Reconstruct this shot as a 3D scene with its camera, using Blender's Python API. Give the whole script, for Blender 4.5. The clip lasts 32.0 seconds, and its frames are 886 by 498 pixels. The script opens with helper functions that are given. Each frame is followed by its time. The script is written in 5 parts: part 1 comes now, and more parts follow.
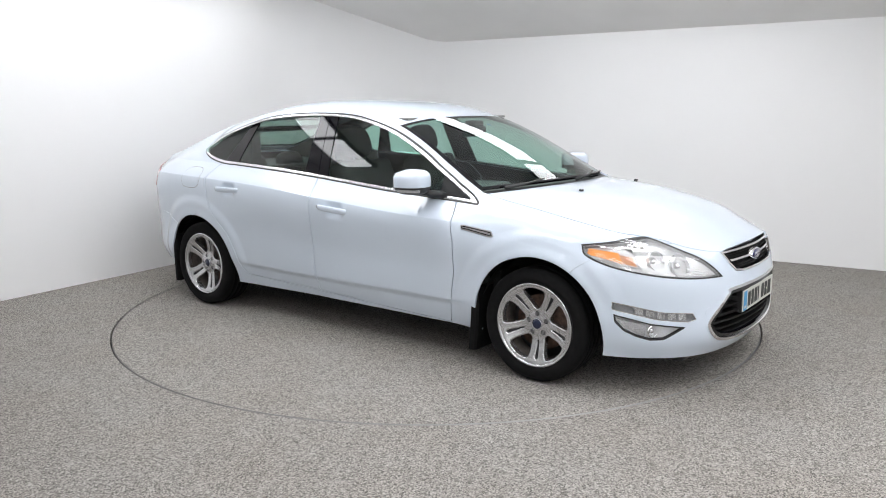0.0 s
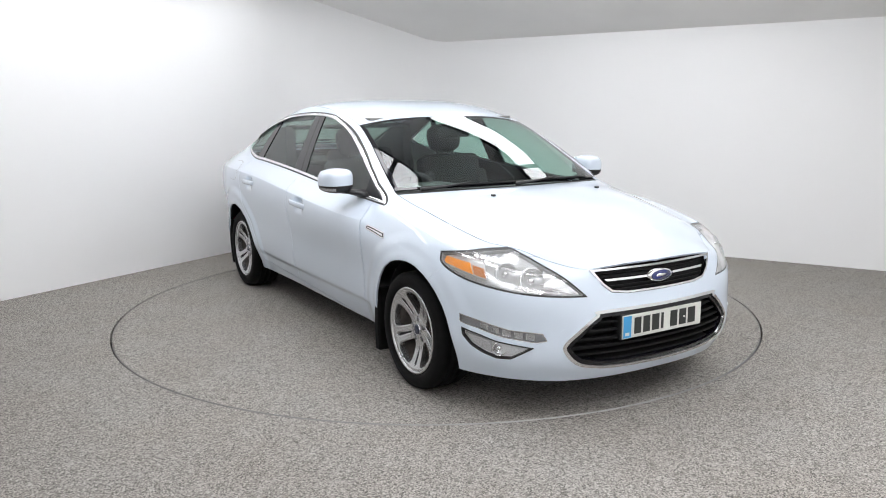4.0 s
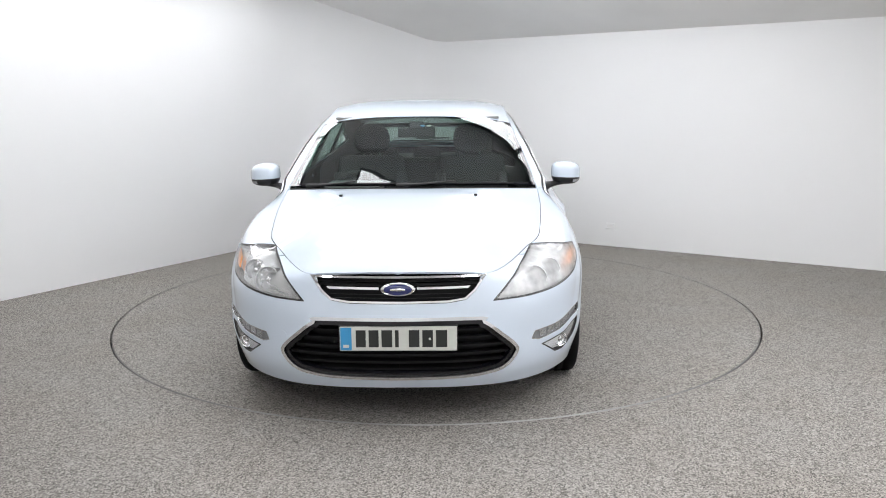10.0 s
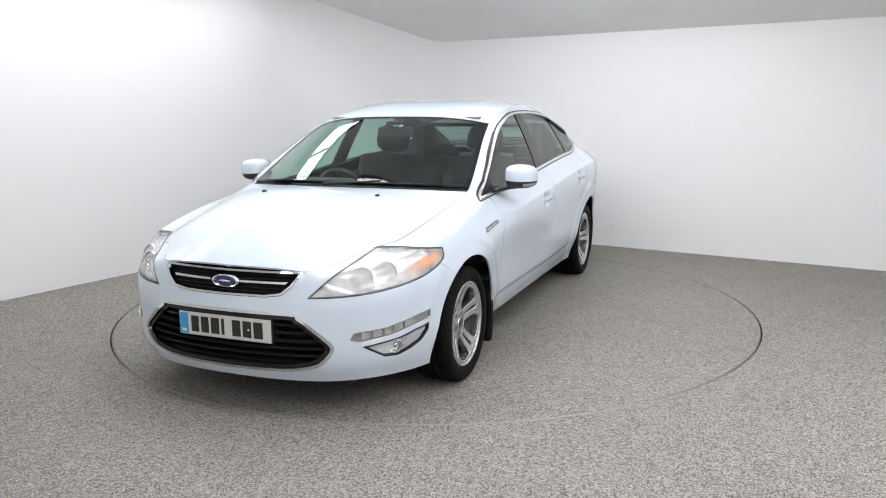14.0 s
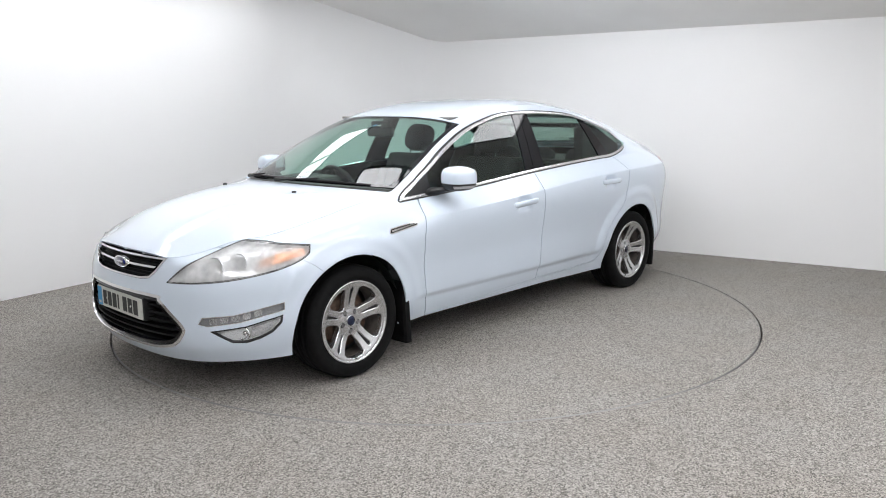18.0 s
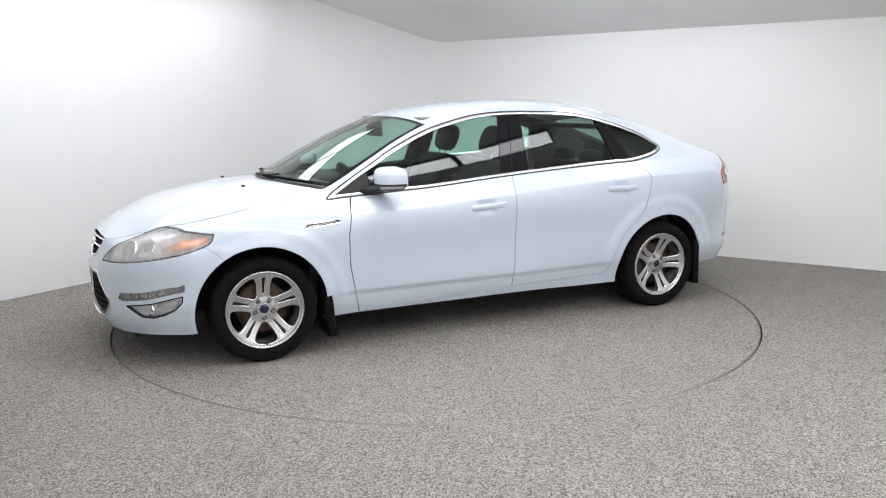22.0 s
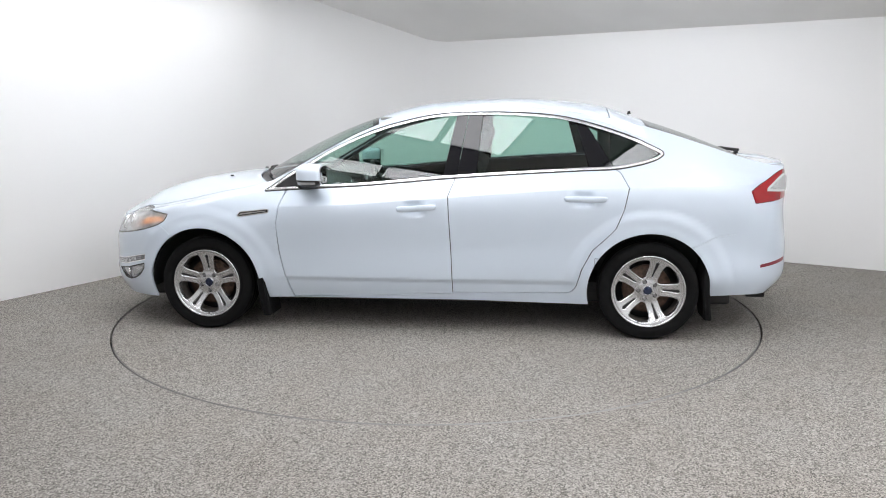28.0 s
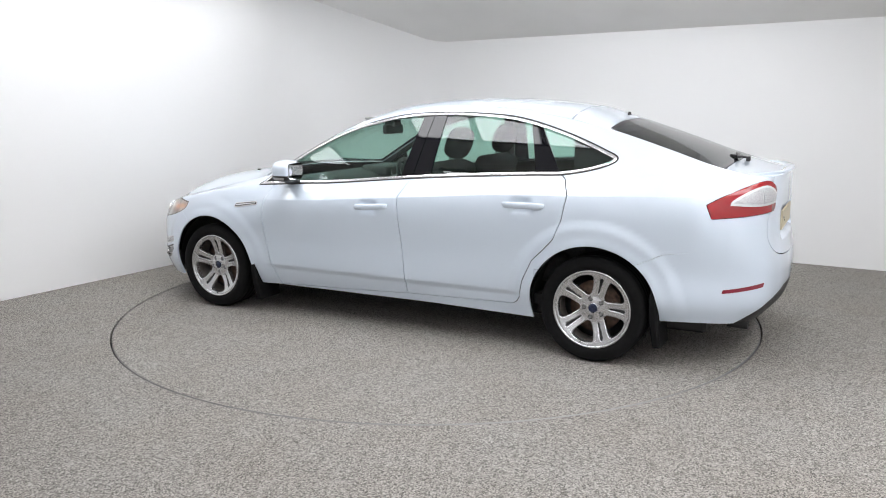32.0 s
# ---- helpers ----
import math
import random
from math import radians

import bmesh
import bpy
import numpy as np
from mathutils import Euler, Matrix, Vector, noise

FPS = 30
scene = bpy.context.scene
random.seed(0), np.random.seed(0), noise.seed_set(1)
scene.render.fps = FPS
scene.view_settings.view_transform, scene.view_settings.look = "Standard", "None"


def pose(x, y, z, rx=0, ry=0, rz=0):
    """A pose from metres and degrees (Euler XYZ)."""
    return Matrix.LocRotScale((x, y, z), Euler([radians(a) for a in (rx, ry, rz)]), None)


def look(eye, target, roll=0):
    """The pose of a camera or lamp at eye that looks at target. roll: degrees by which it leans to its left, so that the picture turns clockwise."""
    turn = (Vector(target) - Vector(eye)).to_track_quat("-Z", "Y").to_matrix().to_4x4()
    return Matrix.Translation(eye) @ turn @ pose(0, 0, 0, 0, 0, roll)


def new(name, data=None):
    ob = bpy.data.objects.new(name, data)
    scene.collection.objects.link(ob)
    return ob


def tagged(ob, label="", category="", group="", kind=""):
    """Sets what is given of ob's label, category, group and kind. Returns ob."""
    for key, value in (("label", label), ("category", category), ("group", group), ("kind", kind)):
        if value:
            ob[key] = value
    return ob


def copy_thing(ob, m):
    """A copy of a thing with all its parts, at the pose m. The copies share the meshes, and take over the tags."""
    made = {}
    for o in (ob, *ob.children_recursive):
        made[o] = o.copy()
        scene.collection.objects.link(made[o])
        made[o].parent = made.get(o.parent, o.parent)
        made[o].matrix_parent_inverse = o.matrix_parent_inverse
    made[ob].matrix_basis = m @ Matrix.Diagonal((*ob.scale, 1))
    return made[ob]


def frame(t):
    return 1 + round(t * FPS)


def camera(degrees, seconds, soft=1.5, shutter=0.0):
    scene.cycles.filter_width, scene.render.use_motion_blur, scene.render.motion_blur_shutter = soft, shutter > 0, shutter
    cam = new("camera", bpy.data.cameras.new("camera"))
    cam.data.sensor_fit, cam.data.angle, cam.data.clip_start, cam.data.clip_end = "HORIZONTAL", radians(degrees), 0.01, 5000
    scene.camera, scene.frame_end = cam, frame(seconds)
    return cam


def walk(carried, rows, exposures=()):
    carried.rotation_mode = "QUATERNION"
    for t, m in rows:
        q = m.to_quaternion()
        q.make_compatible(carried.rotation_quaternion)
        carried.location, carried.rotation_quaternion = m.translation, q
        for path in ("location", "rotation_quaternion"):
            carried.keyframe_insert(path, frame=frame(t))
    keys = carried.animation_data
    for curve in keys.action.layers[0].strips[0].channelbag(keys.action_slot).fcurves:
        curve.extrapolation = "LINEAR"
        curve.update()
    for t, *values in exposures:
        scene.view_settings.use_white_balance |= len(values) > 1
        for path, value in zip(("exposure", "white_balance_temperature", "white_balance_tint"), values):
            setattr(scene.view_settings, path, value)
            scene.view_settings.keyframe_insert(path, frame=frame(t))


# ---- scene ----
cam = camera(59.02, 32.0, soft=1.0)
EYE, AIM = (0.0, -5.654, 1.4552), (0.0419, -0.7367, 0.5505)
walk(cam, [(0.0, look(EYE, AIM, -0.483)), (32.0, look(EYE, AIM, -0.483))])

# ---- light ----
scene.view_settings.exposure = 0.0
world = bpy.data.worlds.new("world")
scene.world = world
world.use_nodes = True
world.node_tree.nodes["Background"].inputs["Color"].default_value = (0.8, 0.85, 0.9, 1)
world.node_tree.nodes["Background"].inputs["Strength"].default_value = 0.3


# ---- materials ----
def mat(name, colour, rough=0.5, metal=0.0, **more):
    """A principled material; more: bump=(scale, strength), vary=(scale, amount), coat, trans, ior, emit, alpha."""
    m = bpy.data.materials.new(name)
    m.use_nodes = True
    nt = m.node_tree
    b = nt.nodes["Principled BSDF"]
    b.inputs["Base Color"].default_value = (*colour, 1)
    b.inputs["Roughness"].default_value = rough
    b.inputs["Metallic"].default_value = metal
    if "coat" in more:
        b.inputs["Coat Weight"].default_value = more["coat"]
        b.inputs["Coat Roughness"].default_value = 0.03
    if "trans" in more:
        b.inputs["Transmission Weight"].default_value = more["trans"]
    if "ior" in more:
        b.inputs["IOR"].default_value = more["ior"]
    if "emit" in more:
        b.inputs["Emission Color"].default_value = (*more.get("glow", colour), 1)
        b.inputs["Emission Strength"].default_value = more["emit"]
    if "spec" in more:
        b.inputs["Specular IOR Level"].default_value = more["spec"]
    tc = nt.nodes.new("ShaderNodeTexCoord")
    if "vary" in more:
        scale, amount = more["vary"]
        n = nt.nodes.new("ShaderNodeTexNoise")
        n.inputs["Scale"].default_value = scale
        n.inputs["Detail"].default_value = 6
        r = nt.nodes.new("ShaderNodeValToRGB")
        r.color_ramp.elements[0].position, r.color_ramp.elements[1].position = 0.3, 0.7
        r.color_ramp.elements[0].color = (*[c * (1 - amount) for c in colour], 1)
        r.color_ramp.elements[1].color = (*[min(1, c * (1 + amount)) for c in colour], 1)
        nt.links.new(tc.outputs["Object"], n.inputs["Vector"])
        nt.links.new(n.outputs["Fac"], r.inputs["Fac"])
        nt.links.new(r.outputs["Color"], b.inputs["Base Color"])
    if "bump" in more:
        scale, strength = more["bump"]
        n = nt.nodes.new("ShaderNodeTexNoise")
        n.inputs["Scale"].default_value = scale
        n.inputs["Detail"].default_value = 4
        u = nt.nodes.new("ShaderNodeBump")
        u.inputs["Strength"].default_value = strength
        u.inputs["Distance"].default_value = 0.01
        nt.links.new(tc.outputs["Object"], n.inputs["Vector"])
        nt.links.new(n.outputs["Fac"], u.inputs["Height"])
        nt.links.new(u.outputs["Normal"], b.inputs["Normal"])
    return m


def pane_mat(name, tint, gloss=0.0, haze=0.0):
    """Thin glass: a tinted see-through layer under a Fresnel mirror; haze: the share of weathered, whitish plastic."""
    m = bpy.data.materials.new(name)
    m.use_nodes = True
    nt = m.node_tree
    nt.nodes.remove(nt.nodes["Principled BSDF"])
    out = nt.nodes["Material Output"]
    t, g, mix = nt.nodes.new("ShaderNodeBsdfTransparent"), nt.nodes.new("ShaderNodeBsdfGlossy"), nt.nodes.new("ShaderNodeMixShader")
    lw, pw, f = nt.nodes.new("ShaderNodeLayerWeight"), nt.nodes.new("ShaderNodeMath"), nt.nodes.new("ShaderNodeMath")
    lw.inputs["Blend"].default_value = 0.5
    pw.operation, f.operation = "POWER", "MULTIPLY_ADD"
    pw.inputs[1].default_value = 5.0
    f.inputs[1].default_value, f.inputs[2].default_value = 0.95 - gloss, 0.05 + gloss
    nt.links.new(lw.outputs["Facing"], pw.inputs[0])
    nt.links.new(pw.outputs["Value"], f.inputs[0])
    t.inputs["Color"].default_value = (*tint, 1)
    g.inputs["Roughness"].default_value = 0.0
    nt.links.new(f.outputs["Value"], mix.inputs["Fac"])
    nt.links.new(t.outputs["BSDF"], mix.inputs[1])
    nt.links.new(g.outputs["BSDF"], mix.inputs[2])
    if haze:
        d, tl, add, mist = nt.nodes.new("ShaderNodeBsdfDiffuse"), nt.nodes.new("ShaderNodeBsdfTranslucent"), nt.nodes.new("ShaderNodeMixShader"), nt.nodes.new("ShaderNodeMixShader")
        tc, n, r = nt.nodes.new("ShaderNodeTexCoord"), nt.nodes.new("ShaderNodeTexNoise"), nt.nodes.new("ShaderNodeMapRange")
        n.inputs["Scale"].default_value, n.inputs["Detail"].default_value = 9, 5
        r.inputs["From Min"].default_value, r.inputs["From Max"].default_value = 0.3, 0.7
        r.inputs["To Min"].default_value, r.inputs["To Max"].default_value = haze * 0.6, haze * 1.4
        d.inputs["Color"].default_value = tl.inputs["Color"].default_value = (0.85, 0.85, 0.84, 1)
        nt.links.new(tc.outputs["Object"], n.inputs["Vector"])
        nt.links.new(n.outputs["Fac"], r.inputs["Value"])
        nt.links.new(r.outputs["Result"], mist.inputs["Fac"])
        nt.links.new(d.outputs["BSDF"], add.inputs[1])
        nt.links.new(tl.outputs["BSDF"], add.inputs[2])
        nt.links.new(t.outputs["BSDF"], mist.inputs[1])
        nt.links.new(add.outputs["Shader"], mist.inputs[2])
        nt.links.new(mist.outputs["Shader"], mix.inputs[1])
    nt.links.new(mix.outputs["Shader"], out.inputs["Surface"])
    return m


def carpet_mat():
    """Cut-pile carpet: beige and grey fibre tufts with darker specks and faint wear."""
    m = mat("carpet", (0.3, 0.28, 0.26), 0.95)
    nt = m.node_tree
    b = nt.nodes["Principled BSDF"]
    b.inputs["Specular IOR Level"].default_value = 0.1
    tc = nt.nodes.new("ShaderNodeTexCoord")

    def tex(scale, detail, lo, hi, c0, c1):
        n = nt.nodes.new("ShaderNodeTexNoise")
        n.inputs["Scale"].default_value, n.inputs["Detail"].default_value = scale, detail
        r = nt.nodes.new("ShaderNodeValToRGB")
        r.color_ramp.elements[0].position, r.color_ramp.elements[1].position = lo, hi
        r.color_ramp.elements[0].color, r.color_ramp.elements[1].color = (*c0, 1), (*c1, 1)
        nt.links.new(tc.outputs["Object"], n.inputs["Vector"])
        nt.links.new(n.outputs["Fac"], r.inputs["Fac"])
        return n, r

    def mul(a, c):
        x = nt.nodes.new("ShaderNodeMix")
        x.data_type, x.blend_type = "RGBA", "MULTIPLY"
        x.inputs["Factor"].default_value = 1.0
        nt.links.new(a, x.inputs["A"])
        nt.links.new(c, x.inputs["B"])
        return x.outputs["Result"]

    # tufts: one shade each
    grain = nt.nodes.new("ShaderNodeTexVoronoi")
    grain.inputs["Scale"].default_value = 185
    r1 = nt.nodes.new("ShaderNodeValToRGB")
    r1.color_ramp.elements[0].position, r1.color_ramp.elements[1].position = 0.08, 0.92
    r1.color_ramp.elements[0].color, r1.color_ramp.elements[1].color = (0.072, 0.068, 0.062, 1), (0.475, 0.452, 0.422, 1)
    nt.links.new(tc.outputs["Object"], grain.inputs["Vector"])
    nt.links.new(grain.outputs["Color"], r1.inputs["Fac"])
    _, r2 = tex(1.6, 5, 0.3, 0.7, (0.94, 0.915, 0.89), (1.0, 1.0, 1.0))
    _, r3 = tex(70, 2, 0.40, 0.60, (0.93, 0.93, 0.93), (1.0, 1.0, 1.0))
    nt.links.new(mul(mul(r1.outputs["Color"], r2.outputs["Color"]), r3.outputs["Color"]), b.inputs["Base Color"])
    return m


PAINT = mat("white_paint", (0.615, 0.69, 0.78), 0.35, coat=1.0)
INNER = mat("dark_trim", (0.012, 0.012, 0.013), 0.7, bump=(300, 0.15))
TRIM = mat("grey_trim", (0.22, 0.22, 0.21), 0.8)
BLACK = mat("black_plastic", (0.012, 0.012, 0.013), 0.45, bump=(400, 0.1))
# darker and less glossy than the other black plastic
GRILLE_BLACK = mat("grille_black", (0.005, 0.005, 0.0055), 0.6, spec=0.2)
PIANO = mat("gloss_black", (0.004, 0.004, 0.006), 0.05, spec=0.5)
RUBBER = mat("tyre_rubber", (0.0045, 0.0045, 0.0048), 0.8, spec=0.18, vary=(30, 0.25), bump=(180, 0.15))
ALLOY = mat("silver_alloy", (0.58, 0.585, 0.595), 0.26, 0.9, vary=(12, 0.06))
CHROME = mat("chrome", (0.8, 0.8, 0.81), 0.08, 1.0)
SATIN = mat("bright_trim", (0.85, 0.85, 0.86), 0.22, 0.9)
RIM_DARK = mat("dark_alloy", (0.12, 0.105, 0.095), 0.6, 0.3, vary=(25, 0.3))
NUT = mat("nut_steel", (0.35, 0.35, 0.36), 0.3, 0.9)
DASH = mat("dash_plastic", (0.07, 0.072, 0.07), 0.6, bump=(300, 0.15))
STEEL = mat("rusty_steel", (0.10, 0.062, 0.045), 0.6, 0.4, vary=(40, 0.5))
GLASS = pane_mat("tinted_glass", (0.62, 0.84, 0.76), 0.03)
DARK_GLASS = pane_mat("rear_screen_glass", (0.42, 0.52, 0.48), 0.05)
SCREEN = pane_mat("screen_glass", (0.68, 0.85, 0.79), 0.04)
LENS = pane_mat("clear_lens", (0.95, 0.96, 0.97))
HAZY = pane_mat("hazy_lens", (0.97, 0.97, 0.97), haze=0.50)
MISTED = pane_mat("misted_lens", (0.97, 0.97, 0.97), haze=0.10)
PASS = bpy.data.materials.new("glass_inside")
PASS.use_nodes = True
PASS.node_tree.links.new(PASS.node_tree.nodes.new("ShaderNodeBsdfTransparent").outputs["BSDF"], PASS.node_tree.nodes["Material Output"].inputs["Surface"])
CARPET = carpet_mat()
WALL = mat("white_wall", (0.89, 0.89, 0.885), 0.6, vary=(0.7, 0.015))
CEIL = mat("ceiling_paint", (0.86, 0.855, 0.84), 0.8, vary=(1.5, 0.03))
TUBE = (0.98, 0.985, 1.02)
LAMP = mat("light_diffuser", (0.9, 0.9, 0.9), 0.5, emit=6.5, glow=TUBE)
# for the added fill panels, which have no known fixture
LAMP_FILL = mat("fill_diffuser", (0.9, 0.9, 0.9), 0.5, emit=6.0, glow=TUBE)


# ---- mesh helpers ----
def link(name, verts, faces, material, parent=None, label="", smooth=True, normals=None):
    me = bpy.data.meshes.new(name)
    me.from_pydata([tuple(v) for v in verts], [], [tuple(f) for f in faces])
    for m in material if isinstance(material, (list, tuple)) else [material]:
        me.materials.append(m)
    me.polygons.foreach_set("use_smooth", [smooth] * len(me.polygons))
    if normals is not None:
        me.normals_split_custom_set_from_vertices([tuple(n) for n in normals])
    ob = new(name, me)
    ob.parent = parent
    return tagged(ob, label) if label else ob


def part(name, bm, material, parent, label="", smooth=False):
    me = bpy.data.meshes.new(name)
    bm.to_mesh(me)
    bm.free()
    me.materials.append(material)
    if smooth:
        me.polygons.foreach_set("use_smooth", [True] * len(me.polygons))
    ob = new(name, me)
    ob.parent = parent
    return tagged(ob, label) if label else ob


def box(x0, x1, y0, y1, z0, z1, bevel=0.0, bm=None, m=None):
    bm = bm or bmesh.new()
    got = bmesh.ops.create_cube(bm, size=1)["verts"]
    mm = Matrix.Translation(((x0 + x1) / 2, (y0 + y1) / 2, (z0 + z1) / 2)) @ Matrix.Diagonal((x1 - x0, y1 - y0, z1 - z0, 1))
    bmesh.ops.transform(bm, matrix=(m or Matrix()) @ mm, verts=got)
    if bevel:
        edges = list({e for v in got for e in v.link_edges})
        bmesh.ops.bevel(bm, geom=edges, offset=bevel, segments=2, affect="EDGES", profile=0.5)
    return bm


def catmull(ts, ps, level=False):
    """A smooth curve through the points ps at the parameters ts; takes arrays. level: no slope of the first number at the ends."""
    ts, ps = np.asarray(ts, float), np.asarray(ps, float)
    ps = ps.reshape(len(ts), -1)
    d = np.empty_like(ps)
    sl = (ps[1:] - ps[:-1]) / (ts[1:] - ts[:-1])[:, None]
    h = ts[1:] - ts[:-1]
    d[1:-1] = (sl[:-1] * h[1:, None] + sl[1:] * h[:-1, None]) / (h[1:] + h[:-1])[:, None]
    d[0], d[-1] = sl[0], sl[-1]
    if level:
        d[0, 0] = d[-1, 0] = 0

    def at(t):
        t = np.clip(np.asarray(t, float), ts[0], ts[-1])
        i = np.clip(np.searchsorted(ts, t) - 1, 0, len(ts) - 2)
        k = h[i]
        a = ((t - ts[i]) / k)[..., None]
        k = k[..., None]
        return ((1 + 2 * a) * (1 - a) ** 2 * ps[i] + a * (1 - a) ** 2 * k * d[i]
                + a * a * (3 - 2 * a) * ps[i + 1] + a * a * (a - 1) * k * d[i + 1])
    return at


def rounded(points, closed=True, n=6, sharp=()):
    """A closed smooth outline through the points; those whose number is in sharp keep their corner."""
    p = np.asarray(points, float)
    out = []
    m = len(p)
    for i in range(m):
        a, b, c, d = p[i - 1], p[i], p[(i + 1) % m], p[(i + 2) % m]
        if i in sharp:
            a = 2 * b - c
        if (i + 1) % m in sharp:
            d = 2 * c - b
        for k in range(n):
            t = k / n
            out.append(0.5 * (2 * b + (c - a) * t + (2 * a - 5 * b + 4 * c - d) * t * t + (3 * b - a - 3 * c + d) * t ** 3))
    return np.array(out)


def outline(poly):
    """The signed distance to an outline, negative inside."""
    a = np.asarray(poly, float)
    b = np.roll(a, -1, 0)

    def f(q):
        best, inside = np.full(len(q), 1e9), np.zeros(len(q), bool)
        for s, e in zip(a, b):
            d = e - s
            t = np.clip(((q - s) @ d) / max(d @ d, 1e-12), 0, 1)
            best = np.minimum(best, np.hypot(*(q - s - t[:, None] * d).T))
            if s[1] != e[1]:
                inside ^= ((s[1] > q[:, 1]) != (e[1] > q[:, 1])) & (q[:, 0] < (e[0] - s[0]) * (q[:, 1] - s[1]) / (e[1] - s[1]) + s[0])
        return np.where(inside, -best, best)
    return f


# ---- the room ----
CORNER = Vector((0.02, 3.47))
ALONG_L, ALONG_R = Vector((-0.54, -0.842)), Vector((0.842, -0.540))
FLAT, RISE = 2.75, 1.5
TABLE_R, WALL_TOP = 2.238, 2.9


def prism(name, loop, z0, z1, material, label="", category="", kind="structure"):
    bm = bmesh.new()
    lo, hi = [bm.verts.new((x, y, z0)) for x, y in loop], [bm.verts.new((x, y, z1)) for x, y in loop]
    bm.faces.new(lo[::-1]), bm.faces.new(hi)
    for i in range(len(loop)):
        j = (i + 1) % len(loop)
        bm.faces.new((lo[i], lo[j], hi[j], hi[i]))
    bmesh.ops.recalc_face_normals(bm, faces=bm.faces)
    return tagged(part(name, bm, material, None), label, category, "", kind)


def plan(l, r):
    """A point of the plan: metres along the left-hand wall and along the right-hand wall from their corner."""
    p = CORNER + ALONG_L * l + ALONG_R * r
    return p.x, p.y


def softened(points, radii, n=30):
    """An open line through the points with its inner corners rounded off over the given metres."""
    out = [Vector(points[0])]
    for a, b, c, r in zip(points, points[1:], points[2:], radii):
        a, b, c = Vector(a), Vector(b), Vector(c)
        p, q = b + (a - b).normalized() * r, b + (c - b).normalized() * r
        out.append(p + (a - b).normalized() * .03)
        out += [p * (1 - k / n) ** 2 + b * 2 * (k / n) * (1 - k / n) + q * (k / n) ** 2 for k in range(n + 1)]
        out.append(q + (c - b).normalized() * .03)
    return out + [Vector(points[-1])]


def room():
    T, fold, end_l, end_r = 0.12, (-1.58, 2.985), 9.0, 6.4
    left_end = tuple(Vector(fold) + ALONG_L * 8.2)
    line = softened([left_end, fold, tuple(CORNER), plan(0, end_r)], (.42, .20))
    back = []
    for i, p in enumerate(line):
        d = (line[min(i + 1, len(line) - 1)] - line[max(i - 1, 0)]).normalized()
        back.append(p + Vector((-d.y, d.x)) * T)
    prism("wall_sweep", [tuple(p) for p in line] + [tuple(p) for p in back[::-1]], 0, WALL_TOP, WALL, "matt white studio wall with softly bent corners", "wall")
    near = plan(end_l, end_r)
    out = lambda p: tuple(Vector(p) + (Vector(p) - Vector((0, 0))).normalized() * T)
    # unseen wall, set close so that its bounce brightens the car's flank
    prism("wall_bounce", [plan(0, end_r), plan(0, end_r + T), plan(end_l, end_r + T), near], 0, WALL_TOP, WALL, "plain white unseen wall that closes the room", "wall")
    prism("wall_entry", [left_end, near, out(near), out(left_end)], 0, WALL_TOP, WALL, "plain white unseen wall that closes the room", "wall")
    # soffit that rises from the wall to the flat ceiling
    (x0, y0), (x1, y1), (x2, y2), (x3, y3) = plan(-.1, -3.2), plan(-.1, end_r + .1), plan(RISE, end_r + .1), plan(RISE, -3.2)
    low, slope = 2.15 - .1 * (FLAT - 2.15) / RISE, .06
    verts = [(x0, y0, low), (x1, y1, low), (x2, y2, FLAT), (x3, y3, FLAT)]
    verts += [(x, y, z + slope) for x, y, z in verts]
    faces = [(0, 1, 2, 3), (7, 6, 5, 4), (0, 4, 5, 1), (1, 5, 6, 2), (2, 6, 7, 3), (3, 7, 4, 0)]
    tagged(link("ceiling_soffit", verts, faces, CEIL, smooth=False), "pale grey sloping ceiling panel above the wall", "ceiling", "", "structure")
    prism("ceiling", [plan(RISE, -3.2), plan(end_l + .3, -3.2), plan(end_l + .3, end_r + .1), plan(RISE, end_r + .1)], FLAT, FLAT + .06, CEIL, "pale grey flat studio ceiling", "ceiling")
    ROOM_L, ROOM_R = end_l + 1.0, end_r
    # floor round the turntable: a sheet with a round hole
    rim = TABLE_R + 0.0095
    ring = [(rim * math.cos(2 * math.pi * k / 192), rim * math.sin(2 * math.pi * k / 192)) for k in range(192)]
    corners = [Vector(plan(-.1, -3.2)), Vector(plan(ROOM_L, -3.2)), Vector(plan(ROOM_L, ROOM_R + .1)), Vector(plan(-.1, ROOM_R + .1))]
    far = []
    for x, y in ring:
        d, best = Vector((x, y)).normalized(), 1e9
        for a, b in zip(corners, corners[1:] + corners[:1]):
            e = b - a
            det = d.x * -e.y + d.y * e.x
            if abs(det) > 1e-9:
                t = (a.x * -e.y + a.y * e.x) / det
                s = (d.x * a.y - d.y * a.x) / det
                if t > 0 and -1e-6 <= s <= 1 + 1e-6:
                    best = min(best, t)
        far.append((d.x * best, d.y * best))
    verts = [(x, y, 0) for x, y in ring] + [(x, y, 0) for x, y in far] + [(x, y, -0.06) for x, y in ring]
    faces = []
    for i in range(192):
        j = (i + 1) % 192
        faces += [(i, 192 + i, 192 + j, j), (384 + i, i, j, 384 + j)]
    tagged(link("floor", verts, faces, CARPET, smooth=False), "speckled beige-grey carpet floor round the turntable", "floor", "", "structure")
    prism("floor_base", [tuple(c) for c in corners], -0.2, -0.06, BLACK, "dark sub-floor in the turntable pit", "floor")


